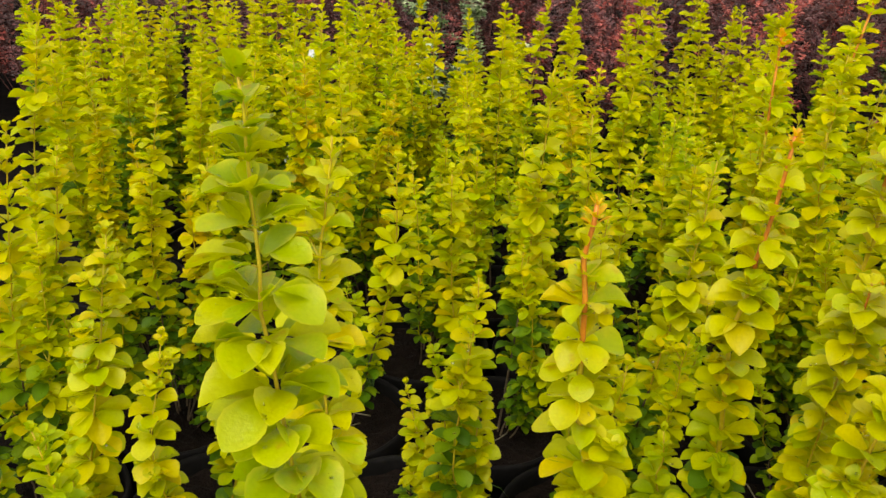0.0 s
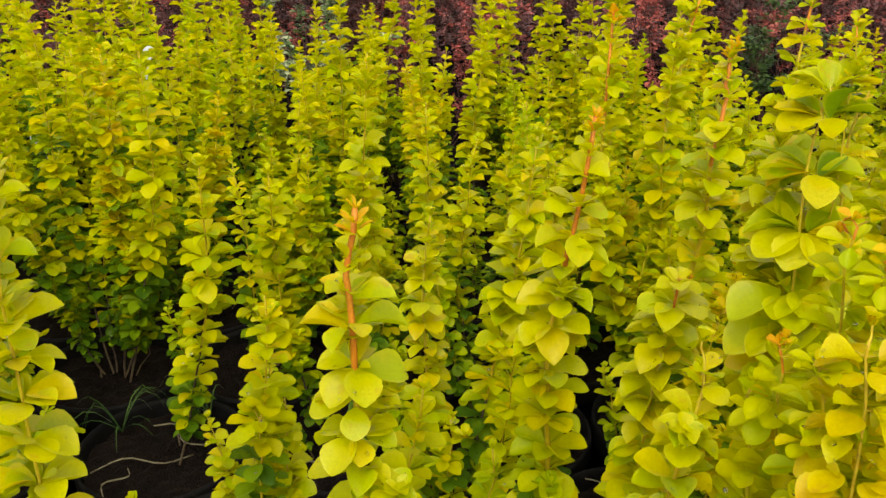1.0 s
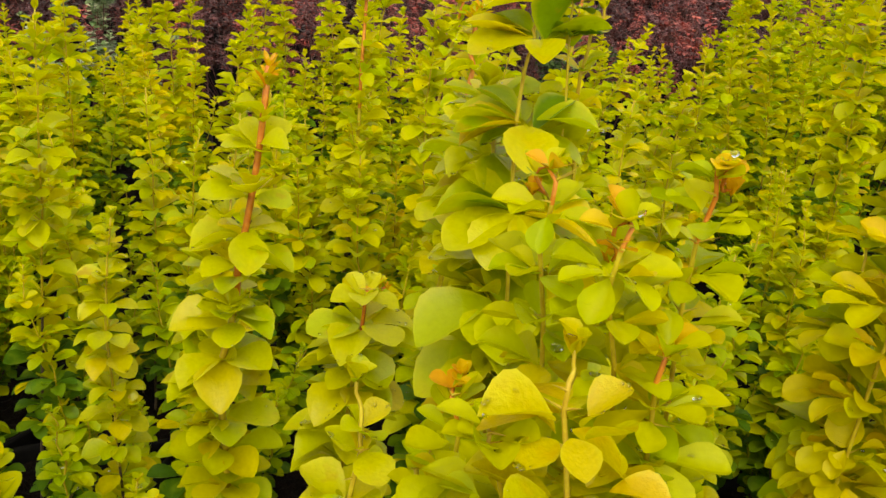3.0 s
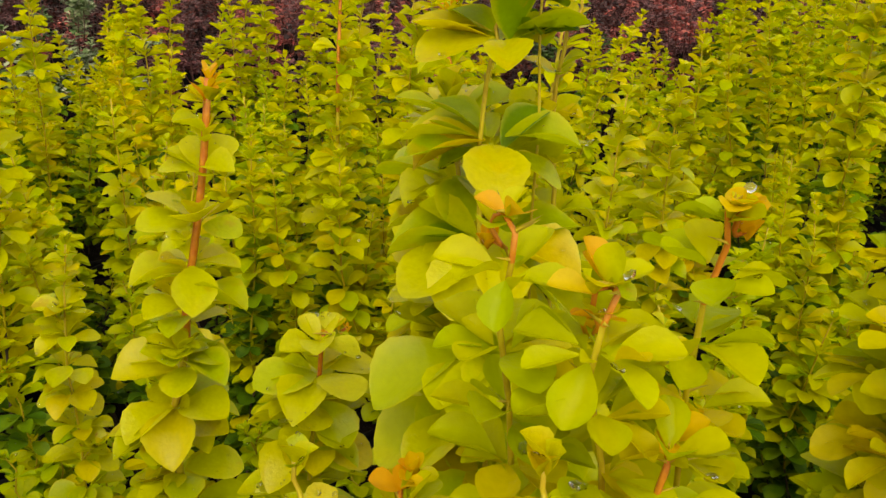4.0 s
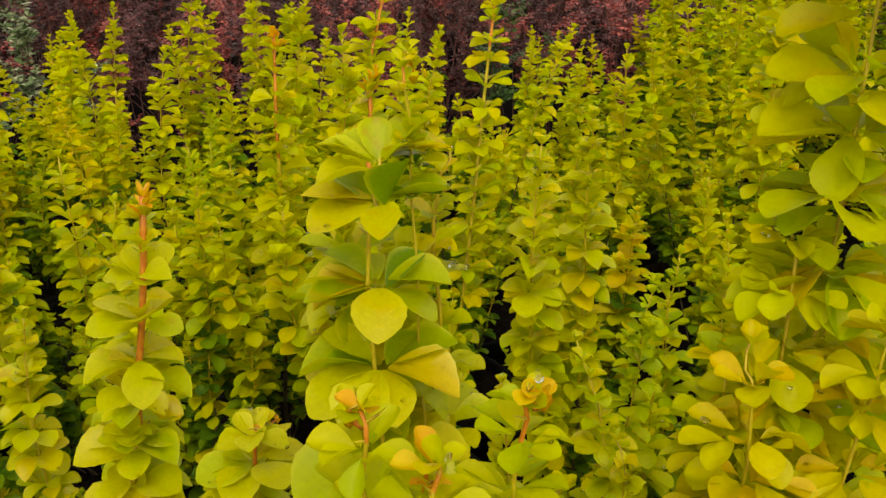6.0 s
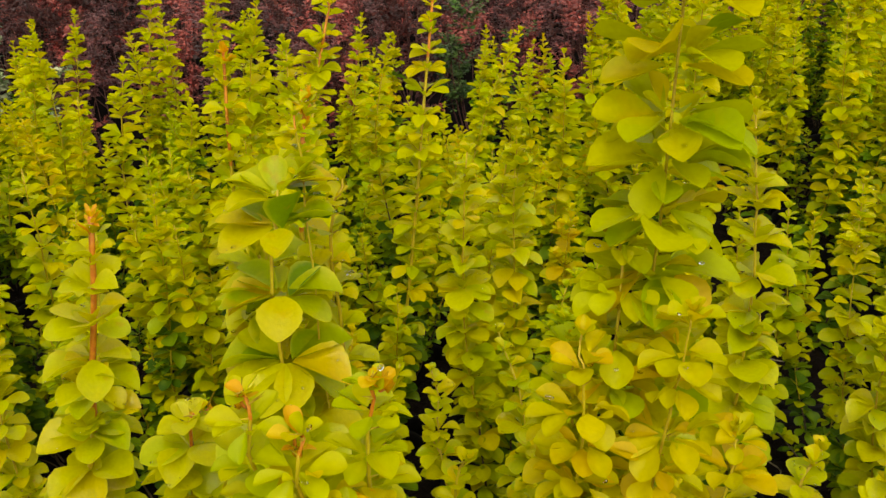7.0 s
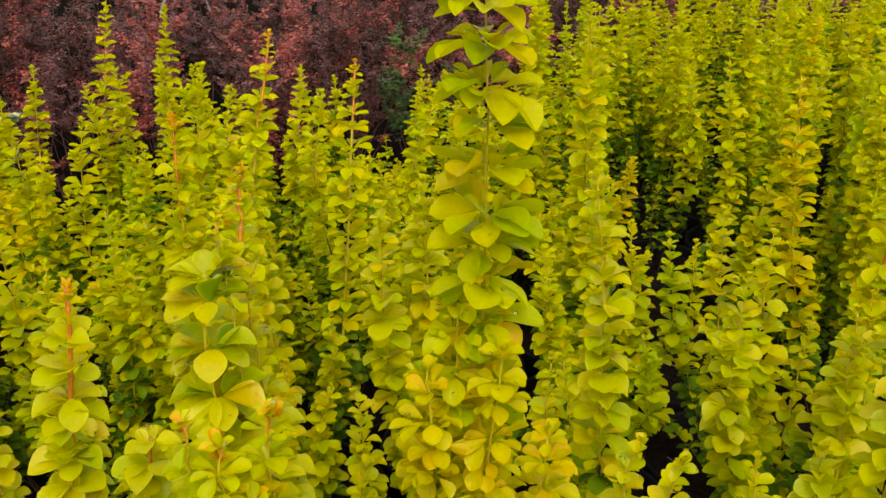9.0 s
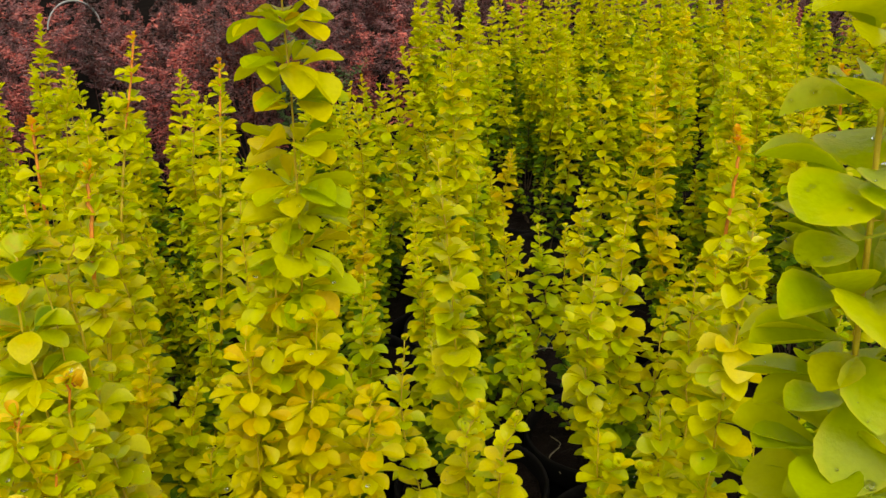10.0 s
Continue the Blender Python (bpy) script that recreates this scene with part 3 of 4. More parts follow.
MAIN[(-3, 2)] += [(0.422, 0.500, 0.360, 0.411, 0.490, 0.337, 0.80, 'g'), (0.281, 0.352, 0.464, 0.281, 0.347, 0.438, 0.50, 'G'), (0.284, 0.400, 0.425, 0.281, 0.390, 0.399, 0.80, 'g'), (0.330, 0.360, 0.476, 0.323, 0.350, 0.450, 0.56, 'q')]
MAIN[(-3, 3)] = [(0.590, 0.390, 0.379, 0.575, 0.385, 0.336, 0.90, 'g'), (0.589, 0.430, 0.367, 0.574, 0.420, 0.337, 0.90, 'g')]
MAIN[(-3, 4)] = [(0.828, 0.410, 0.479, 0.766, 0.370, 0.376, 1.10, 'g'), (0.752, 0.420, 0.313, 0.744, 0.410, 0.233, 1.00, 'g'), (0.854, 0.490, 0.374, 0.838, 0.470, 0.278, 1.00, 'g'), (0.696, 0.430, 0.318, 0.691, 0.420, 0.256, 0.95, 'g')]
MAIN[(-2, -1)] = [(-0.252, 0.640, 0.386, -0.267, 0.600, 0.242, 1.00, 'g')]
MAIN[(-2, 0)] = [(-0.190, 0.570, 0.332, -0.199, 0.550, 0.227, 0.80, 'g')]
MAIN[(-2, 1)] = [(0.040, 0.655, 0.285, 0.033, 0.650, 0.137, 0.80, 'g'), (0.051, 0.640, 0.266, 0.048, 0.630, 0.142, 0.80, 'g')]
MAIN[(-2, 2)] = [(0.259, 0.595, 0.487, 0.233, 0.575, 0.330, 1.00, 'o'), (0.297, 0.510, 0.419, 0.289, 0.500, 0.395, 0.80, 'q')]
MAIN[(-2, 3)] = [(0.462, 0.665, 0.307, 0.465, 0.660, 0.234, 0.75, 'g'), (0.513, 0.660, 0.331, 0.518, 0.620, 0.258, 0.80, 'g'), (0.509, 0.600, 0.301, 0.506, 0.580, 0.265, 0.70, 'g')]
MAIN[(-2, 4)] = [(0.638, 0.570, 0.515, 0.633, 0.545, 0.393, 1.00, 'g'), (0.591, 0.550, 0.365, 0.581, 0.540, 0.286, 0.70, 'g')]
MAIN[(-2, 5)] = [(0.912, 0.720, 0.374, 0.876, 0.660, 0.163, 0.90, 'g'), (0.830, 0.590, 0.368, 0.793, 0.560, 0.240, 1.00, 'g'), (0.927, 0.660, 0.366, 0.889, 0.620, 0.253, 1.00, 'g'), (0.984, 0.640, 0.259, 0.945, 0.620, 0.183, 0.85, 'g'), (0.981, 0.570, 0.470, 0.963, 0.550, 0.366, 1.00, 'o')]
MAIN[(-2, 7)] = [(1.202, 0.620, 0.494, 1.197, 0.600, 0.358, 1.00, 'o')]
MAIN[(-1, -2)] = [(-0.362, 0.800, 0.403, -0.392, 0.800, 0.239, 1.00, 'g'), (-0.374, 0.740, 0.437, -0.403, 0.740, 0.270, 1.00, 'g')]
MAIN[(-1, 0)] = [(0.021, 0.665, 0.226, 0.014, 0.660, 0.115, 0.75, 'g'), (-0.017, 0.680, 0.223, -0.006, 0.680, 0.151, 0.60, 'g')]
MAIN[(-1, 1)] = [(0.171, 0.790, 0.345, 0.162, 0.780, 0.249, 0.90, 'g'), (0.255, 0.750, 0.427, 0.235, 0.730, 0.301, 1.00, 'g')]
MAIN[(-1, 2)] = [(0.414, 0.800, 0.418, 0.427, 0.800, 0.269, 1.00, 'g'), (0.404, 0.740, 0.499, 0.381, 0.720, 0.415, 1.00, 'o')]
MAIN[(-1, 3)] = [(0.666, 0.780, 0.285, 0.640, 0.740, 0.219, 0.80, 'g'), (0.583, 0.780, 0.445, 0.584, 0.780, 0.330, 1.00, 'g'), (0.531, 0.760, 0.436, 0.530, 0.760, 0.273, 1.00, 'g'), (0.596, 0.820, 0.409, 0.573, 0.820, 0.246, 1.00, 'g')]
MAIN[(-1, 5)] = [(0.967, 0.820, 0.287, 0.957, 0.800, 0.114, 0.80, 'g'), (0.909, 0.800, 0.168, 0.903, 0.790, 0.076, 0.70, 'g')]
MAIN[(-1, 6)] = [(1.231, 0.800, 0.436, 1.256, 0.800, 0.281, 1.00, 'g'), (1.106, 0.820, 0.481, 1.095, 0.780, 0.239, 1.00, 'a')]
MAIN[(0, -2)] = [(-0.456, 1.000, 0.507, -0.494, 1.000, 0.333, 1.00, 'g')]
MAIN[(0, -1)] = [(-0.314, 0.950, 0.425, -0.345, 0.950, 0.239, 1.00, 'g')]
MAIN[(0, 0)] = [(-0.038, 0.870, 0.372, -0.045, 0.870, 0.241, 1.00, 'g')]
MAIN[(0, 1)] = [(0.016, 0.930, 0.340, 0.018, 0.930, 0.168, 1.00, 'g'), (0.121, 0.900, 0.464, 0.112, 0.900, 0.327, 1.00, 'g')]
MAIN[(0, 3)] = [(0.433, 0.950, 0.489, 0.433, 0.950, 0.325, 1.00, 'g'), (0.367, 0.930, 0.348, 0.371, 0.930, 0.224, 1.00, 'g'), (0.596, 1.000, 0.520, 0.537, 0.930, 0.247, 1.00, 'o'), (0.528, 1.120, 0.543, 0.451, 1.020, 0.313, 1.00, 'o')]
MAIN[(0, 4)] = [(0.908, 0.800, 0.313, 0.905, 0.780, 0.165, 0.95, 'l'), (0.815, 0.720, 0.250, 0.809, 0.700, 0.143, 0.85, 'l')]
MAIN[(0, 5)] = [(0.897, 0.860, 0.310, 0.889, 0.830, 0.095, 0.85, 'g'), (0.904, 0.920, 0.243, 0.903, 0.900, 0.064, 0.80, 'g'), (0.850, 0.900, 0.572, 0.853, 0.900, 0.359, 1.00, 'g')]
MAIN[(0, 7)] = [(1.275, 0.840, 0.536, 1.291, 0.840, 0.388, 1.00, 'g')]
MAIN[(0, 8)] = [(1.471, 0.950, 0.514, 1.498, 0.950, 0.333, 1.00, 'g')]
MAIN[(1, -1)] = [(-0.125, 1.050, 0.438, -0.132, 1.050, 0.272, 1.00, 'g')]
MAIN[(1, 0)] = [(0.044, 1.080, 0.307, 0.040, 1.080, 0.150, 1.00, 'g')]
MAIN[(1, 1)] = [(0.185, 1.060, 0.372, 0.184, 1.060, 0.204, 1.00, 'g')]
MAIN[(1, 2)] = [(0.387, 1.030, 0.477, 0.377, 1.000, 0.345, 1.00, 'o'), (0.278, 1.050, 0.313, 0.289, 1.050, 0.171, 1.00, 'g'), (0.346, 1.150, 0.319, 0.356, 1.150, 0.169, 1.00, 'g')]
MAIN[(1, 4)] = [(0.817, 1.120, 0.418, 0.824, 1.120, 0.265, 1.00, 'g')]
MAIN[(1, 5)] = [(0.986, 1.080, 0.534, 0.984, 1.080, 0.372, 1.00, 'g'), (0.876, 1.160, 0.421, 0.896, 1.160, 0.305, 1.00, 'g'), (0.913, 1.150, 0.472, 0.942, 1.150, 0.330, 1.00, 'g')]
MAIN[(1, 6)] = [(1.202, 1.050, 0.453, 1.231, 1.050, 0.208, 1.00, 'g')]
MAIN[(1, 7)] = [(1.331, 1.150, 0.507, 1.346, 1.150, 0.313, 1.00, 'g')]
MAIN[(1, 8)] = [(1.500, 1.100, 0.492, 1.520, 1.100, 0.339, 1.00, 'g')]
MAIN[(2, -1)] = [(-0.343, 1.200, 0.403, -0.365, 1.200, 0.201, 1.00, 'g')]
MAIN[(2, 0)] = [(-0.187, 1.300, 0.462, -0.198, 1.300, 0.252, 1.00, 'g')]
MAIN[(2, 1)] = [(0.082, 1.380, 0.458, 0.077, 1.380, 0.223, 1.00, 'g')]
MAIN[(2, 2)] = [(0.300, 1.360, 0.404, 0.277, 1.360, 0.252, 1.00, 'g')]
MAIN[(2, 3)] = [(0.452, 1.190, 0.496, 0.428, 1.190, 0.339, 1.00, 'g')]
MAIN[(2, 4)] = [(0.618, 1.220, 0.435, 0.597, 1.220, 0.298, 1.00, 'g'), (0.895, 1.400, 0.392, 0.814, 1.350, 0.280, 1.00, 'g')]
MAIN[(2, 5)] = [(0.915, 1.190, 0.426, 0.918, 1.190, 0.255, 1.00, 'g')]
MAIN[(2, 6)] = [(1.094, 1.290, 0.361, 1.119, 1.290, 0.238, 1.00, 'g')]
MAIN[(2, 7)] = [(1.261, 1.200, 0.404, 1.275, 1.200, 0.207, 1.00, 'g')]
MAIN[(2, 8)] = [(1.491, 1.250, 0.482, 1.512, 1.250, 0.322, 1.00, 'g')]
MAIN[(2, 9)] = [(1.656, 1.320, 0.444, 1.685, 1.320, 0.225, 1.00, 'g')]
MAIN[(3, -3)] = [(-0.650, 1.500, 0.425, -0.688, 1.500, 0.179, 1.00, 'g'), (-0.547, 1.500, 0.431, -0.578, 1.500, 0.213, 1.00, 'g')]
MAIN[(3, -2)] = [(-0.469, 1.450, 0.440, -0.486, 1.450, 0.199, 1.00, 'g')]
MAIN[(3, -1)] = [(-0.256, 1.420, 0.421, -0.260, 1.420, 0.213, 1.00, 'g')]
MAIN[(3, 0)] = [(-0.098, 1.500, 0.401, -0.103, 1.500, 0.191, 1.00, 'g'), (-0.034, 1.520, 0.403, -0.038, 1.520, 0.186, 1.00, 'g')]
MAIN[(3, 1)] = [(0.195, 1.460, 0.426, 0.201, 1.460, 0.270, 1.00, 'g')]
MAIN[(3, 3)] = [(0.544, 1.530, 0.385, 0.528, 1.530, 0.250, 1.00, 'g'), (0.660, 1.480, 0.418, 0.641, 1.480, 0.286, 1.00, 'g')]
MAIN[(3, 6)] = [(1.232, 1.450, 0.475, 1.235, 1.450, 0.322, 1.00, 'g')]
MAIN[(3, 7)] = [(1.326, 1.500, 0.467, 1.324, 1.500, 0.301, 1.00, 'g'), (1.349, 1.350, 0.485, 1.359, 1.350, 0.324, 1.00, 'g')]
MAIN[(4, -3)] = [(-0.696, 1.700, 0.384, -0.721, 1.700, 0.151, 1.00, 'g')]
MAIN[(4, -1)] = [(-0.338, 1.520, 0.384, -0.349, 1.520, 0.180, 1.00, 'g')]
MAIN[(4, 0)] = [(-0.173, 1.620, 0.399, -0.174, 1.620, 0.186, 1.00, 'g')]
MAIN[(4, 2)] = [(0.323, 1.700, 0.378, 0.328, 1.700, 0.207, 1.00, 'g')]
MAIN[(4, 3)] = [(0.449, 1.660, 0.427, 0.461, 1.660, 0.232, 1.00, 'g'), (0.506, 1.600, 0.417, 0.519, 1.600, 0.238, 1.00, 'g'), (0.501, 1.620, 0.411, 0.486, 1.620, 0.268, 1.00, 'g')]
MAIN[(4, 7)] = [(1.189, 1.600, 0.464, 1.190, 1.600, 0.263, 1.00, 'g')]
MAIN[(4, 8)] = [(1.473, 1.600, 0.443, 1.479, 1.600, 0.261, 1.00, 'g')]
MAIN[(5, -2)] = [(-0.477, 1.850, 0.369, -0.512, 1.850, 0.137, 1.00, 'g')]
MAIN[(5, 0)] = [(0.021, 1.800, 0.373, 0.019, 1.800, 0.162, 1.00, 'g')]
MAIN[(5, 1)] = [(0.178, 1.750, 0.400, 0.148, 1.750, 0.193, 1.00, 'g'), (0.242, 1.830, 0.399, 0.217, 1.830, 0.215, 1.00, 'g')]
MAIN[(5, 2)] = [(0.375, 1.700, 0.415, 0.386, 1.700, 0.186, 1.00, 'g'), (0.387, 1.750, 0.522, 0.347, 1.750, 0.289, 1.00, 'g'), (0.498, 1.850, 0.485, 0.466, 1.850, 0.245, 1.00, 'g')]
MAIN[(6, -2)] = [(-0.561, 1.900, 0.324, -0.592, 1.900, 0.069, 1.00, 'g')]
MAIN[(7, 1)] = [(0.130, 2.100, 0.313, 0.131, 2.100, 0.151, 1.00, 'g')]
# bare places between the shrubs, where the dark ground shows
OPEN = [(-0.08, 0.82), (-0.05, 0.70), (0.08, 0.95), (0.31, 0.68), (0.54, 0.73), (1.06, 0.93), (1.10, 0.83),
        (1.24, 1.18), (0.97, 0.62), (0.66, 0.50), (-0.25, 1.05), (-0.54, 1.70),
        (-0.23, 0.95), (-0.16, 0.79), (-0.16, 0.91), (-0.10, 0.75), (-0.10, 0.90), (-0.05, 0.75), (-0.15, 0.82), (-0.10, 0.68), (-0.09, 0.81), (-0.05, 0.68)]
# narrow lanes between the shrubs, each from one point of the plan to another
LANES = [(-0.07, 1.02, -0.02, 0.58), (-0.07, 0.84, -0.02, 0.48), (0.09, 1.29, 0.07, 0.93), (0.34, 0.82, 0.21, 0.47), (-0.45, 0.79, -0.27, 0.51),
         (-0.72, 1.69, -0.56, 1.35), (0.05, 1.17, 0.10, 0.77), (0.09, 0.91, 0.14, 0.55), (1.03, 1.28, 0.84, 1.03), (-0.08, 1.06, -0.00, 0.78),
         (1.51, 1.47, 1.10, 1.01), (1.28, 1.16, 0.95, 0.80), (1.31, 0.97, 0.90, 0.61), (1.09, 0.78, 0.77, 0.49), (0.58, 0.91, 0.46, 0.57),
         (0.86, 0.74, 0.63, 0.47), (1.70, 2.34, 1.53, 2.08), (1.34, 1.21, 0.96, 0.83), (1.02, 0.77, 0.69, 0.49), (0.59, 0.84, 0.46, 0.54),
         (-0.47, 1.32, -0.37, 1.05), (0.59, 2.67, 0.52, 2.34)]
LANES += [(1.47, 1.37, 0.91, 0.79), (1.27, 1.07, 0.80, 0.64), (1.21, 0.82, 0.77, 0.50), (0.59, 0.88, 0.44, 0.53), (1.49, 1.63, 0.97, 0.91),
          (1.28, 1.30, 0.86, 0.73), (1.10, 0.83, 0.76, 0.47), (1.12, 0.65, 0.77, 0.36), (0.55, 0.93, 0.45, 0.52), (0.85, 0.75, 0.62, 0.42),
          (-0.08, 1.02, -0.02, 0.54), (-0.04, 0.82, -0.00, 0.44), (0.09, 1.29, 0.07, 0.68), (0.36, 0.83, 0.21, 0.44), (0.06, 1.18, 0.11, 0.64),
          (-0.16, 0.94, 0.00, 0.53), (0.17, 1.58, 0.16, 0.84), (0.33, 0.84, 0.24, 0.48), (0.04, 1.19, 0.13, 0.64), (-0.01, 1.03, 0.11, 0.57),
          (1.36, 1.36, 0.89, 0.79), (1.07, 0.76, 0.73, 0.44), (1.13, 0.61, 0.76, 0.36), (0.33, 2.09, 0.29, 1.09), (1.01, 1.26, 0.60, 0.72)]
# pots that stand more open than the others: number of short stems
FEW = {(-1, 0): 0, (-1, -1): 1, (0, 0): 2, (1, -1): 8, (1, 0): 8, (-2, 1): 2, (-2, 0): 3, (-3, 2): 3, (-3, 3): 1, (-2, 3): 2, (-4, 1): 2, (-4, 2): 2, (-5, 3): 2, (-3, 1): 3, (-3, 0): 2,
       (0, 6): 4, (1, 6): 5, (-1, 4): 6, (0, 4): 6, (-2, 4): 5}
FINE_POTS = {(-5, 3), (-4, 1), (-4, 2), (-3, 0), (-3, 1), (-3, 2), (-3, 3), (-3, 4), (-2, 1), (-2, 2), (-2, 4), (-2, 5),
             (-2, -1), (-2, 0), (-2, 3), (-1, 0), (-1, 1), (-1, 2), (-1, 3)}
WALL = pot_mesh(0.093, DEPTH)
EARTH = [soil_mesh(0.0885) for _ in range(4)]
places = []
for j in range(-5, 8):
    for i in range(-14, 16):
        x, y, _ = pot_place(j, i)
        inside = -0.36 - 0.20 * y < x < min(2.5, 0.42 + 1.45 * y) and 0.3 < y < (2.02 - 0.22 * max(x, 0.0) if x < 1.3 else 2.0)
        if inside or (j, i) in MAIN:
            places.append((j, i))
for j, i in places:
    pot = new("plant_pot")
    pot.location = pot_place(j, i)
    tagged(pot, "black plastic nursery pot full of dark wet soil", "plant pot", "nursery pots")
    part("pot_wall", WALL, pot)
    part("soil", EARTH[(i * 3 + j) % 4], pot, "dark crumbly potting soil")
    detail = "fine" if (j, i) in FINE_POTS else ("middle" if j < 2 else "coarse")
    main = MAIN.get((j, i), [])
    tall = 0.50 if pot.location.x > 1.12 else 0.45 if pot.location.x < -0.1 else (0.36 if j < 4 and pot.location.x < 0.4 else 0.325)
    near = 0.45 if pot.location.x > 1.05 else 0.35
    golden_shrub(j, i, main, FEW.get((j, i), 5), near if j < 1 else tall, detail)


rng = np.random.default_rng(77)


# ---- dark red barberries behind ----
def twiggy_parts(height, spread, table, tones, count, leaf, dense):
    """Stem meshes and one foliage mesh of a twiggy, rounded shrub: branching stems with clusters of small leaves."""
    stems, groups = [], []
    for _ in range(count):
        a, lean = rng.uniform(0, 6.283), spread * math.sqrt(rng.random())
        h = height * (1 - 0.35 * (lean / spread) ** 2) * rng.uniform(0.8, 1.12)
        tip = np.array([lean * math.cos(a), lean * math.sin(a), h])
        pts = curve_points([(0.15 * tip[0], 0.15 * tip[1], 0), tip * np.array([0.7, 0.7, 0.45]), tip], 8)
        v, f = tube(pts, 0.0026 * (1 - 0.7 * np.linspace(0, 1, 9)), 4)
        stems.append(mesh_of("stem", v, f, [REDBARK]))
        tone = tones[rng.integers(0, len(tones))]
        for _ in range(dense):
            c = pts[rng.integers(4, 9)]
            b = rng.uniform(0, 6.283)
            end = c + np.array([math.cos(b) * 0.05, math.sin(b) * 0.05, rng.uniform(0.01, 0.07)])
            twig = curve_points([c, (c + end) / 2 + rng.normal(0, 0.006, 3), end], 4)
            place, rot, size, _ = leaves_along(twig, 0.1, 0.012, 6, leaf, "g", 0.3)
            groups.append((place, rot, size, [tone] * len(size)))
    return stems, foliage_mesh("foliage", groups, SMALL, table)


def twiggy_shrub(name, label, category, group, parts):
    stems, me = parts
    ob = new(name)
    tagged(ob, label, category, group)
    for q in stems:
        part("stem", q, ob)
    tagged(part("foliage", me, ob), kind="stuff")
    return ob


REDS = {"b": RED, "p": PURPLE, "d": MAROON}
models = []
for tones in ("bbd", "ppd", "bdd", "pdd", "bbp", "dpd"):
    models.append(twiggy_shrub("red_barberry", "dark red barberry shrub with small purple-red leaves", "shrub", "red barberries behind",
                               twiggy_parts(0.46, 0.21, REDS, tones, 10, 0.018, 7)))
spots = []
for r in range(13):
    for c in range(-12, 14):
        x = 0.31 * c + 0.155 * (r % 2) + rng.normal(0, 0.04)
        y = 2.50 + 0.33 * r - 0.22 * max(x, 0.0) + rng.normal(0, 0.04)
        if -0.8 - 0.55 * y < x < min(4.6, 0.7 + 1.5 * y) and y < 4.7 and math.hypot(x - 1.22, y - 2.3) > 0.2 and math.hypot(x - 2.1, y - 2.3) > 0.5 and math.hypot(x + 0.02, y - 2.45) > 0.22:
            spots.append((x, y))
for k, (x, y) in enumerate(spots):
    m = pose(x, y, -DEPTH + 0.004, 0, 0, rng.uniform(0, 360)) @ Matrix.Scale(rng.uniform(0.8, 1.22), 4)
    if k < len(models):
        models[k].matrix_basis = m
    else:
        copy_thing(models[rng.integers(0, len(models))], m)
weed = twiggy_shrub("green_shrub", "dark green leafy shrub among red barberries", "shrub", "",
                    twiggy_parts(0.44, 0.16, {"r": DARK}, "r", 8, 0.020, 6))
weed.location = (1.22, 2.30, -DEPTH + 0.02)
varied = twiggy_shrub("variegated_shrub", "pale variegated shrub with cream and green leaves", "shrub", "",
                      twiggy_parts(0.50, 0.20, {"r": PALE, "d": DARK}, "rrd", 8, 0.026, 6))
varied.location = (-0.04, 2.42, -DEPTH + 0.02)


# ---- rain drops on the nearest leaves ----
def drop_mesh(drops):
    """Small flattened beads of water, joined into one mesh."""
    rings, n = 4, 7
    unit = [(0, 0, 0.4)]
    for k in range(1, rings):
        a = math.pi * k / rings
        for q in range(n):
            b = 2 * math.pi * q / n
            unit.append((math.sin(a) * math.cos(b), math.sin(a) * math.sin(b), 0.4 * math.cos(a)))
    unit.append((0, 0, -0.4))
    unit = np.array(unit)
    faces = [(0, 1 + q, 1 + (q + 1) % n) for q in range(n)]
    for k in range(rings - 2):
        for q in range(n):
            a, b = 1 + k * n + q, 1 + k * n + (q + 1) % n
            faces.append((a, a + n, b + n, b))
    last = len(unit) - 1
    faces += [(last, last - n + (q + 1) % n, last - n + q) for q in range(n)]
    verts, all_faces = [], []
    for p, r, size in drops:
        at = len(verts)
        verts += (p + (unit * size + np.array([0, 0, 0.12 * size])) @ r.T).tolist()
        all_faces += [tuple(at + c for c in f) for f in faces]
    return mesh_of("rain_drops", verts, all_faces, [WATER])


tagged(new("rain_drops", drop_mesh(DROPS)), "clear rain drops lying on yellow leaves", "water drops", "", "stuff")


# ---- small things between the pots ----
def plant_label(x, y, z, turn, tilt, length, wide):
    """A white plastic tag with a pointed stake."""
    t = 0.0006
    outline = [(0, -length), (wide * 0.18, -length * 0.75), (wide * 0.5, -length * 0.35), (wide * 0.5, 0.0), (wide * 0.42, wide * 0.10),
               (-wide * 0.42, wide * 0.10), (-wide * 0.5, 0.0), (-wide * 0.5, -length * 0.35), (-wide * 0.18, -length * 0.75)]
    n = len(outline)
    verts = [(a, -t, b) for a, b in outline] + [(a, t, b) for a, b in outline]
    faces = [tuple(range(n)), tuple(reversed(range(n, 2 * n)))] + [(k, k + n, (k + 1) % n + n, (k + 1) % n) for k in range(n)]
    ob = new("plant_label", mesh_of("plant_label", verts, faces, [WHITE]))
    ob.matrix_basis = pose(x, y, z, tilt, 0, turn)
    return tagged(ob, "white plastic plant tag stuck in a pot", "plant label")


plant_label(-0.54, 1.80, 0.13, 20, -12, 0.16, 0.032)
plant_label(-0.29, 1.755, 0.30, -25, -30, 0.32, 0.022)


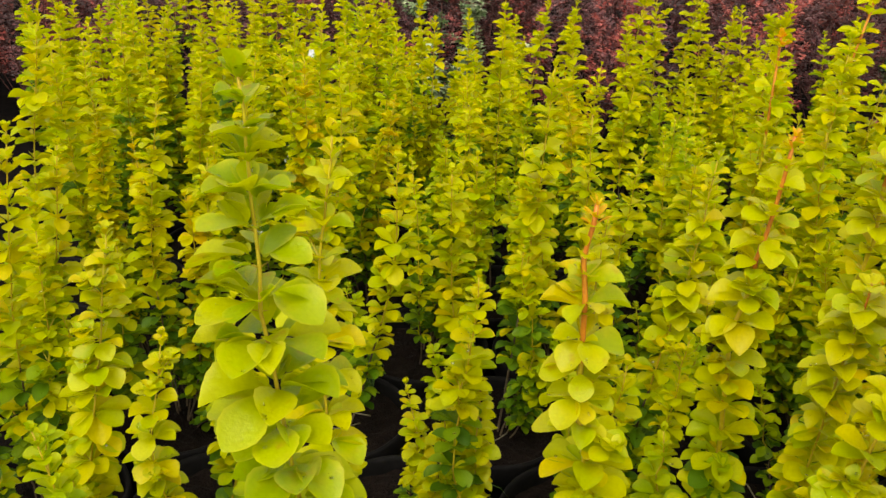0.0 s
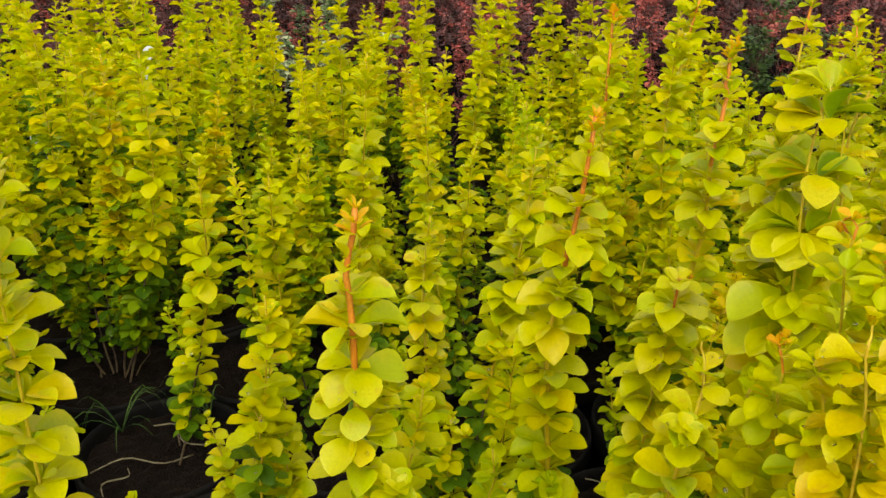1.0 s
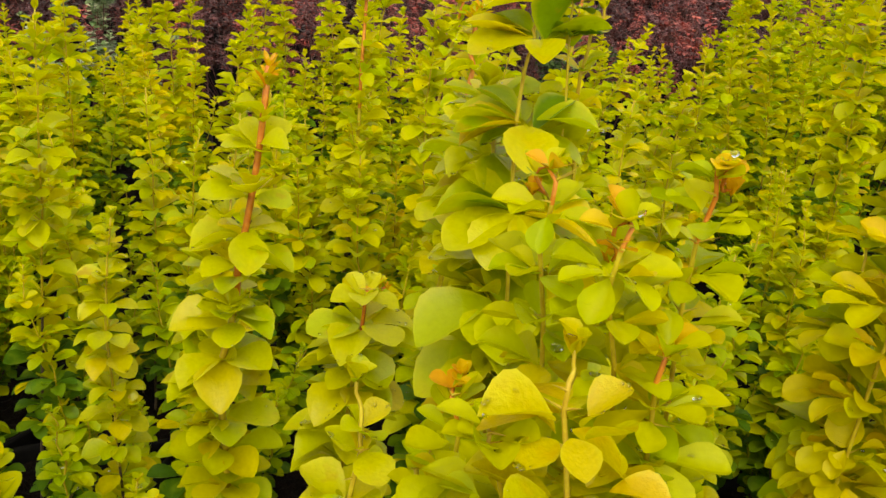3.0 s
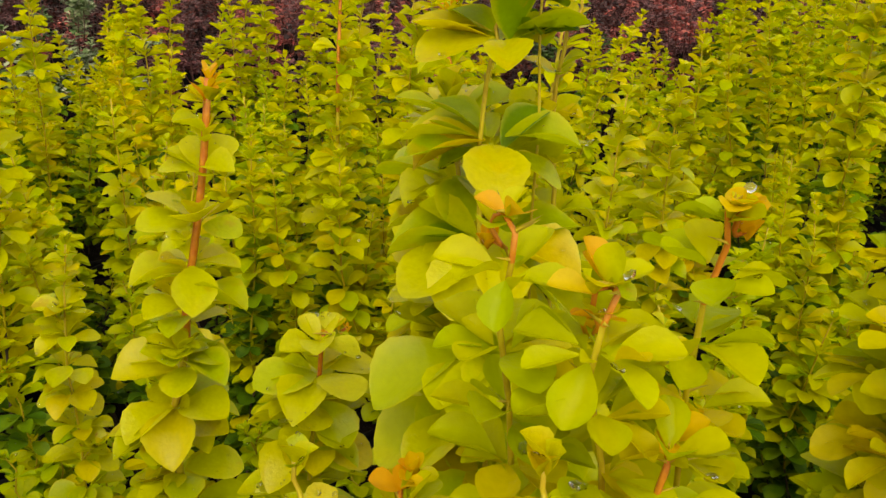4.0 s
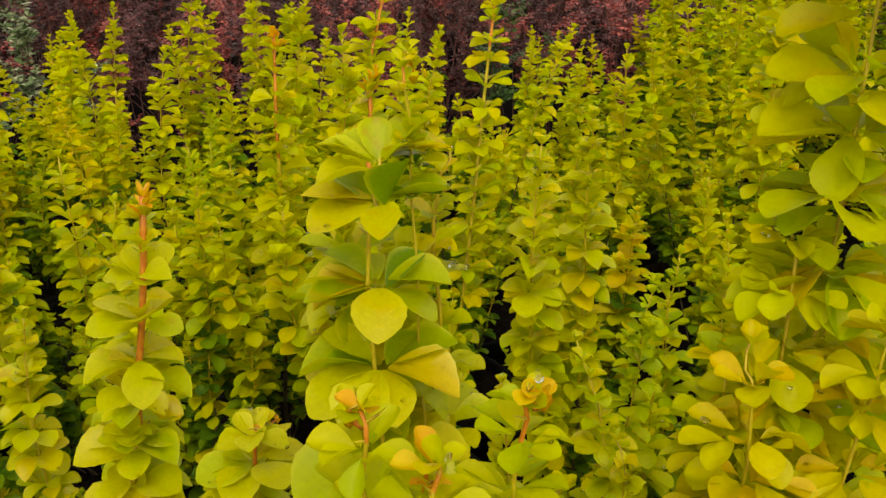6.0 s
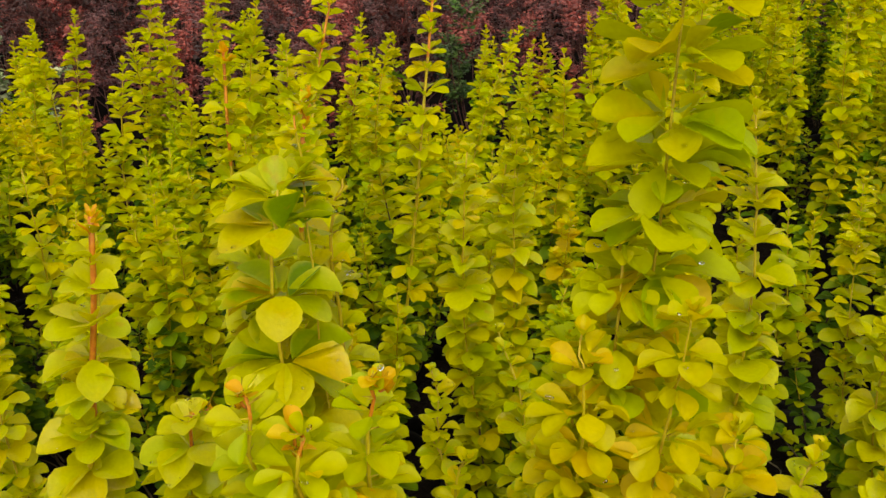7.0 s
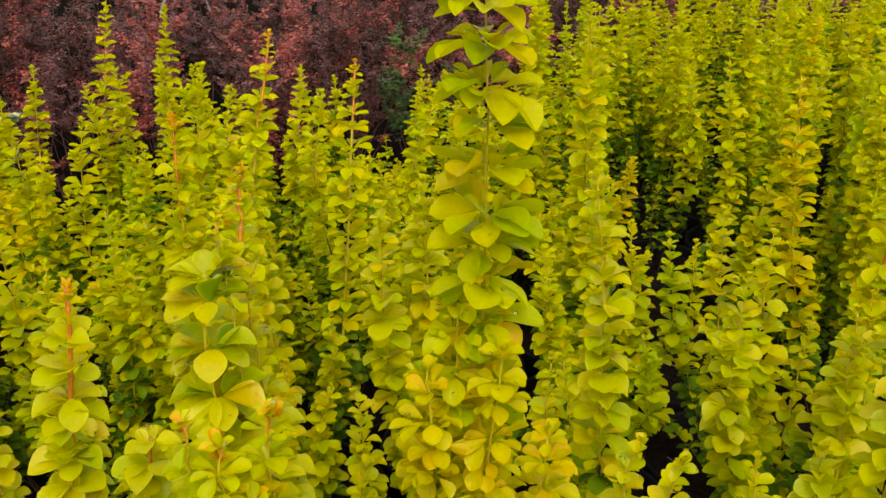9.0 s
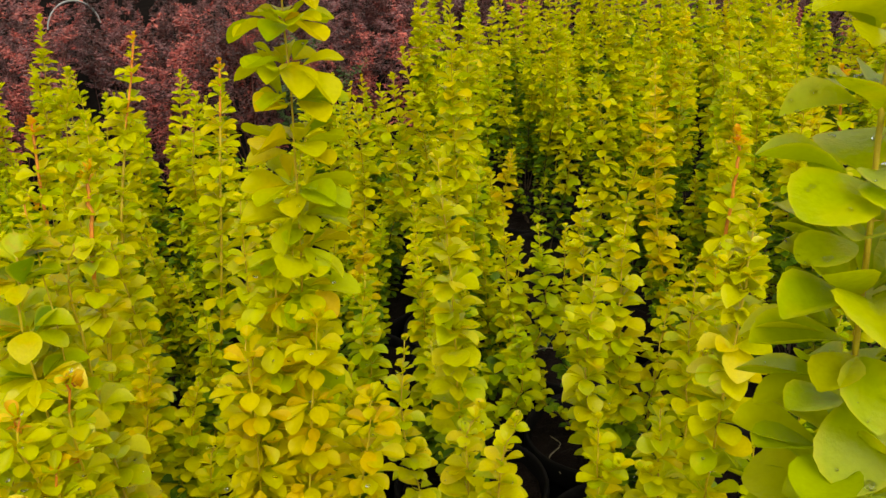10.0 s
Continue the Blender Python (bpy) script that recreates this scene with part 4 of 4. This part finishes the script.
def fallen_stalk(x, y, z, turn, length, bend):
    """A dry stalk that lies on the soil."""
    pts = curve_points([(-length / 2, 0, 0), (-length / 6, bend, 0.004), (length / 5, -bend * 0.6, 0.003), (length / 2, bend * 0.3, 0)], 10)
    v, f = tube(pts[:, [2, 0, 1]], np.full(11, 0.0011), 5)
    v = [(b, c, a) for a, b, c in v]
    ob = new("dry_stalk", mesh_of("dry_stalk", v, f, [STRAW]))
    ob.matrix_basis = pose(x, y, z, 0, 0, turn)
    return tagged(ob, "thin dry stalk fallen on dark soil", "twig", "fallen stalks")


for x, y, turn, length in ((-0.15, 0.90, 10, 0.11), (-0.12, 0.95, -35, 0.08), (-0.17, 0.87, 70, 0.05), (0.05, 0.88, 25, 0.09), (0.36, 0.80, -50, 0.10),
                           (0.62, 0.93, 15, 0.09), (1.06, 0.95, -20, 0.10), (0.90, 0.74, 60, 0.08)):
    fallen_stalk(x, y, 0.004, turn, length, 0.012)

# an empty pot that stands apart, and a thin hoop among the red shrubs
spare = new("plant_pot")
spare.matrix_basis = pose(1.86, 2.16, 0.10, 6, -8, 30) @ Matrix.Scale(1.25, 4)
spare.location.z = -DEPTH + 0.205
tagged(spare, "black plastic nursery pot standing apart on bare ground", "plant pot", "nursery pots")
part("pot_wall", WALL, spare)
hoop_pts = np.array([(0.10 * math.cos(a), 0, 0.10 * math.sin(a)) for a in np.linspace(0.1, 3.0, 16)] )
hv, hf = [], []
for k, p in enumerate(hoop_pts):
    for q in range(6):
        b = 2 * math.pi * q / 6
        d = p / 0.10
        hv.append(tuple(p + 0.003 * math.cos(b) * d + np.array([0, 0.003 * math.sin(b), 0])))
for k in range(15):
    for q in range(6):
        hf.append((k * 6 + q, k * 6 + (q + 1) % 6, k * 6 + 6 + (q + 1) % 6, k * 6 + 6 + q))
hoop = new("hoop", mesh_of("hoop", hv, hf, [HOSE]))
hoop.matrix_basis = pose(0.75, 3.34, 0.25, 0, 0, 20)
tagged(hoop, "thin grey plastic hose looped among red barberries", "hose")


def grass_tuft(x, y, count, reach):
    """Thin blades that lean over the soil."""
    verts, faces = [], []
    for _ in range(count):
        a, r, h = rng.uniform(0, 6.283), reach * rng.uniform(0.5, 1.0), rng.uniform(0.02, 0.07)
        side = np.array([-math.sin(a), math.cos(a), 0]) * 0.0011
        at = len(verts)
        for k in range(6):
            u = k / 5
            p = np.array([r * u * math.cos(a), r * u * math.sin(a), h * math.sin(2.6 * u) + 0.002])
            w = side * (1 - 0.85 * u)
            verts += [tuple(p - w), tuple(p + w)]
        faces += [(at + 2 * k, at + 2 * k + 1, at + 2 * k + 3, at + 2 * k + 2) for k in range(5)]
    ob = new("grass_tuft", mesh_of("grass_tuft", verts, faces, [DARK]))
    ob.location = (x, y, -0.002)
    return tagged(ob, "thin green grass blades growing in dark soil", "grass", "grass tufts in the pots")


for x, y, count in ((-0.19, 0.97, 14), (-0.09, 0.99, 9), (0.03, 0.74, 7), (0.66, 0.95, 9), (1.05, 0.97, 8)):
    grass_tuft(x, y, count, 0.07)
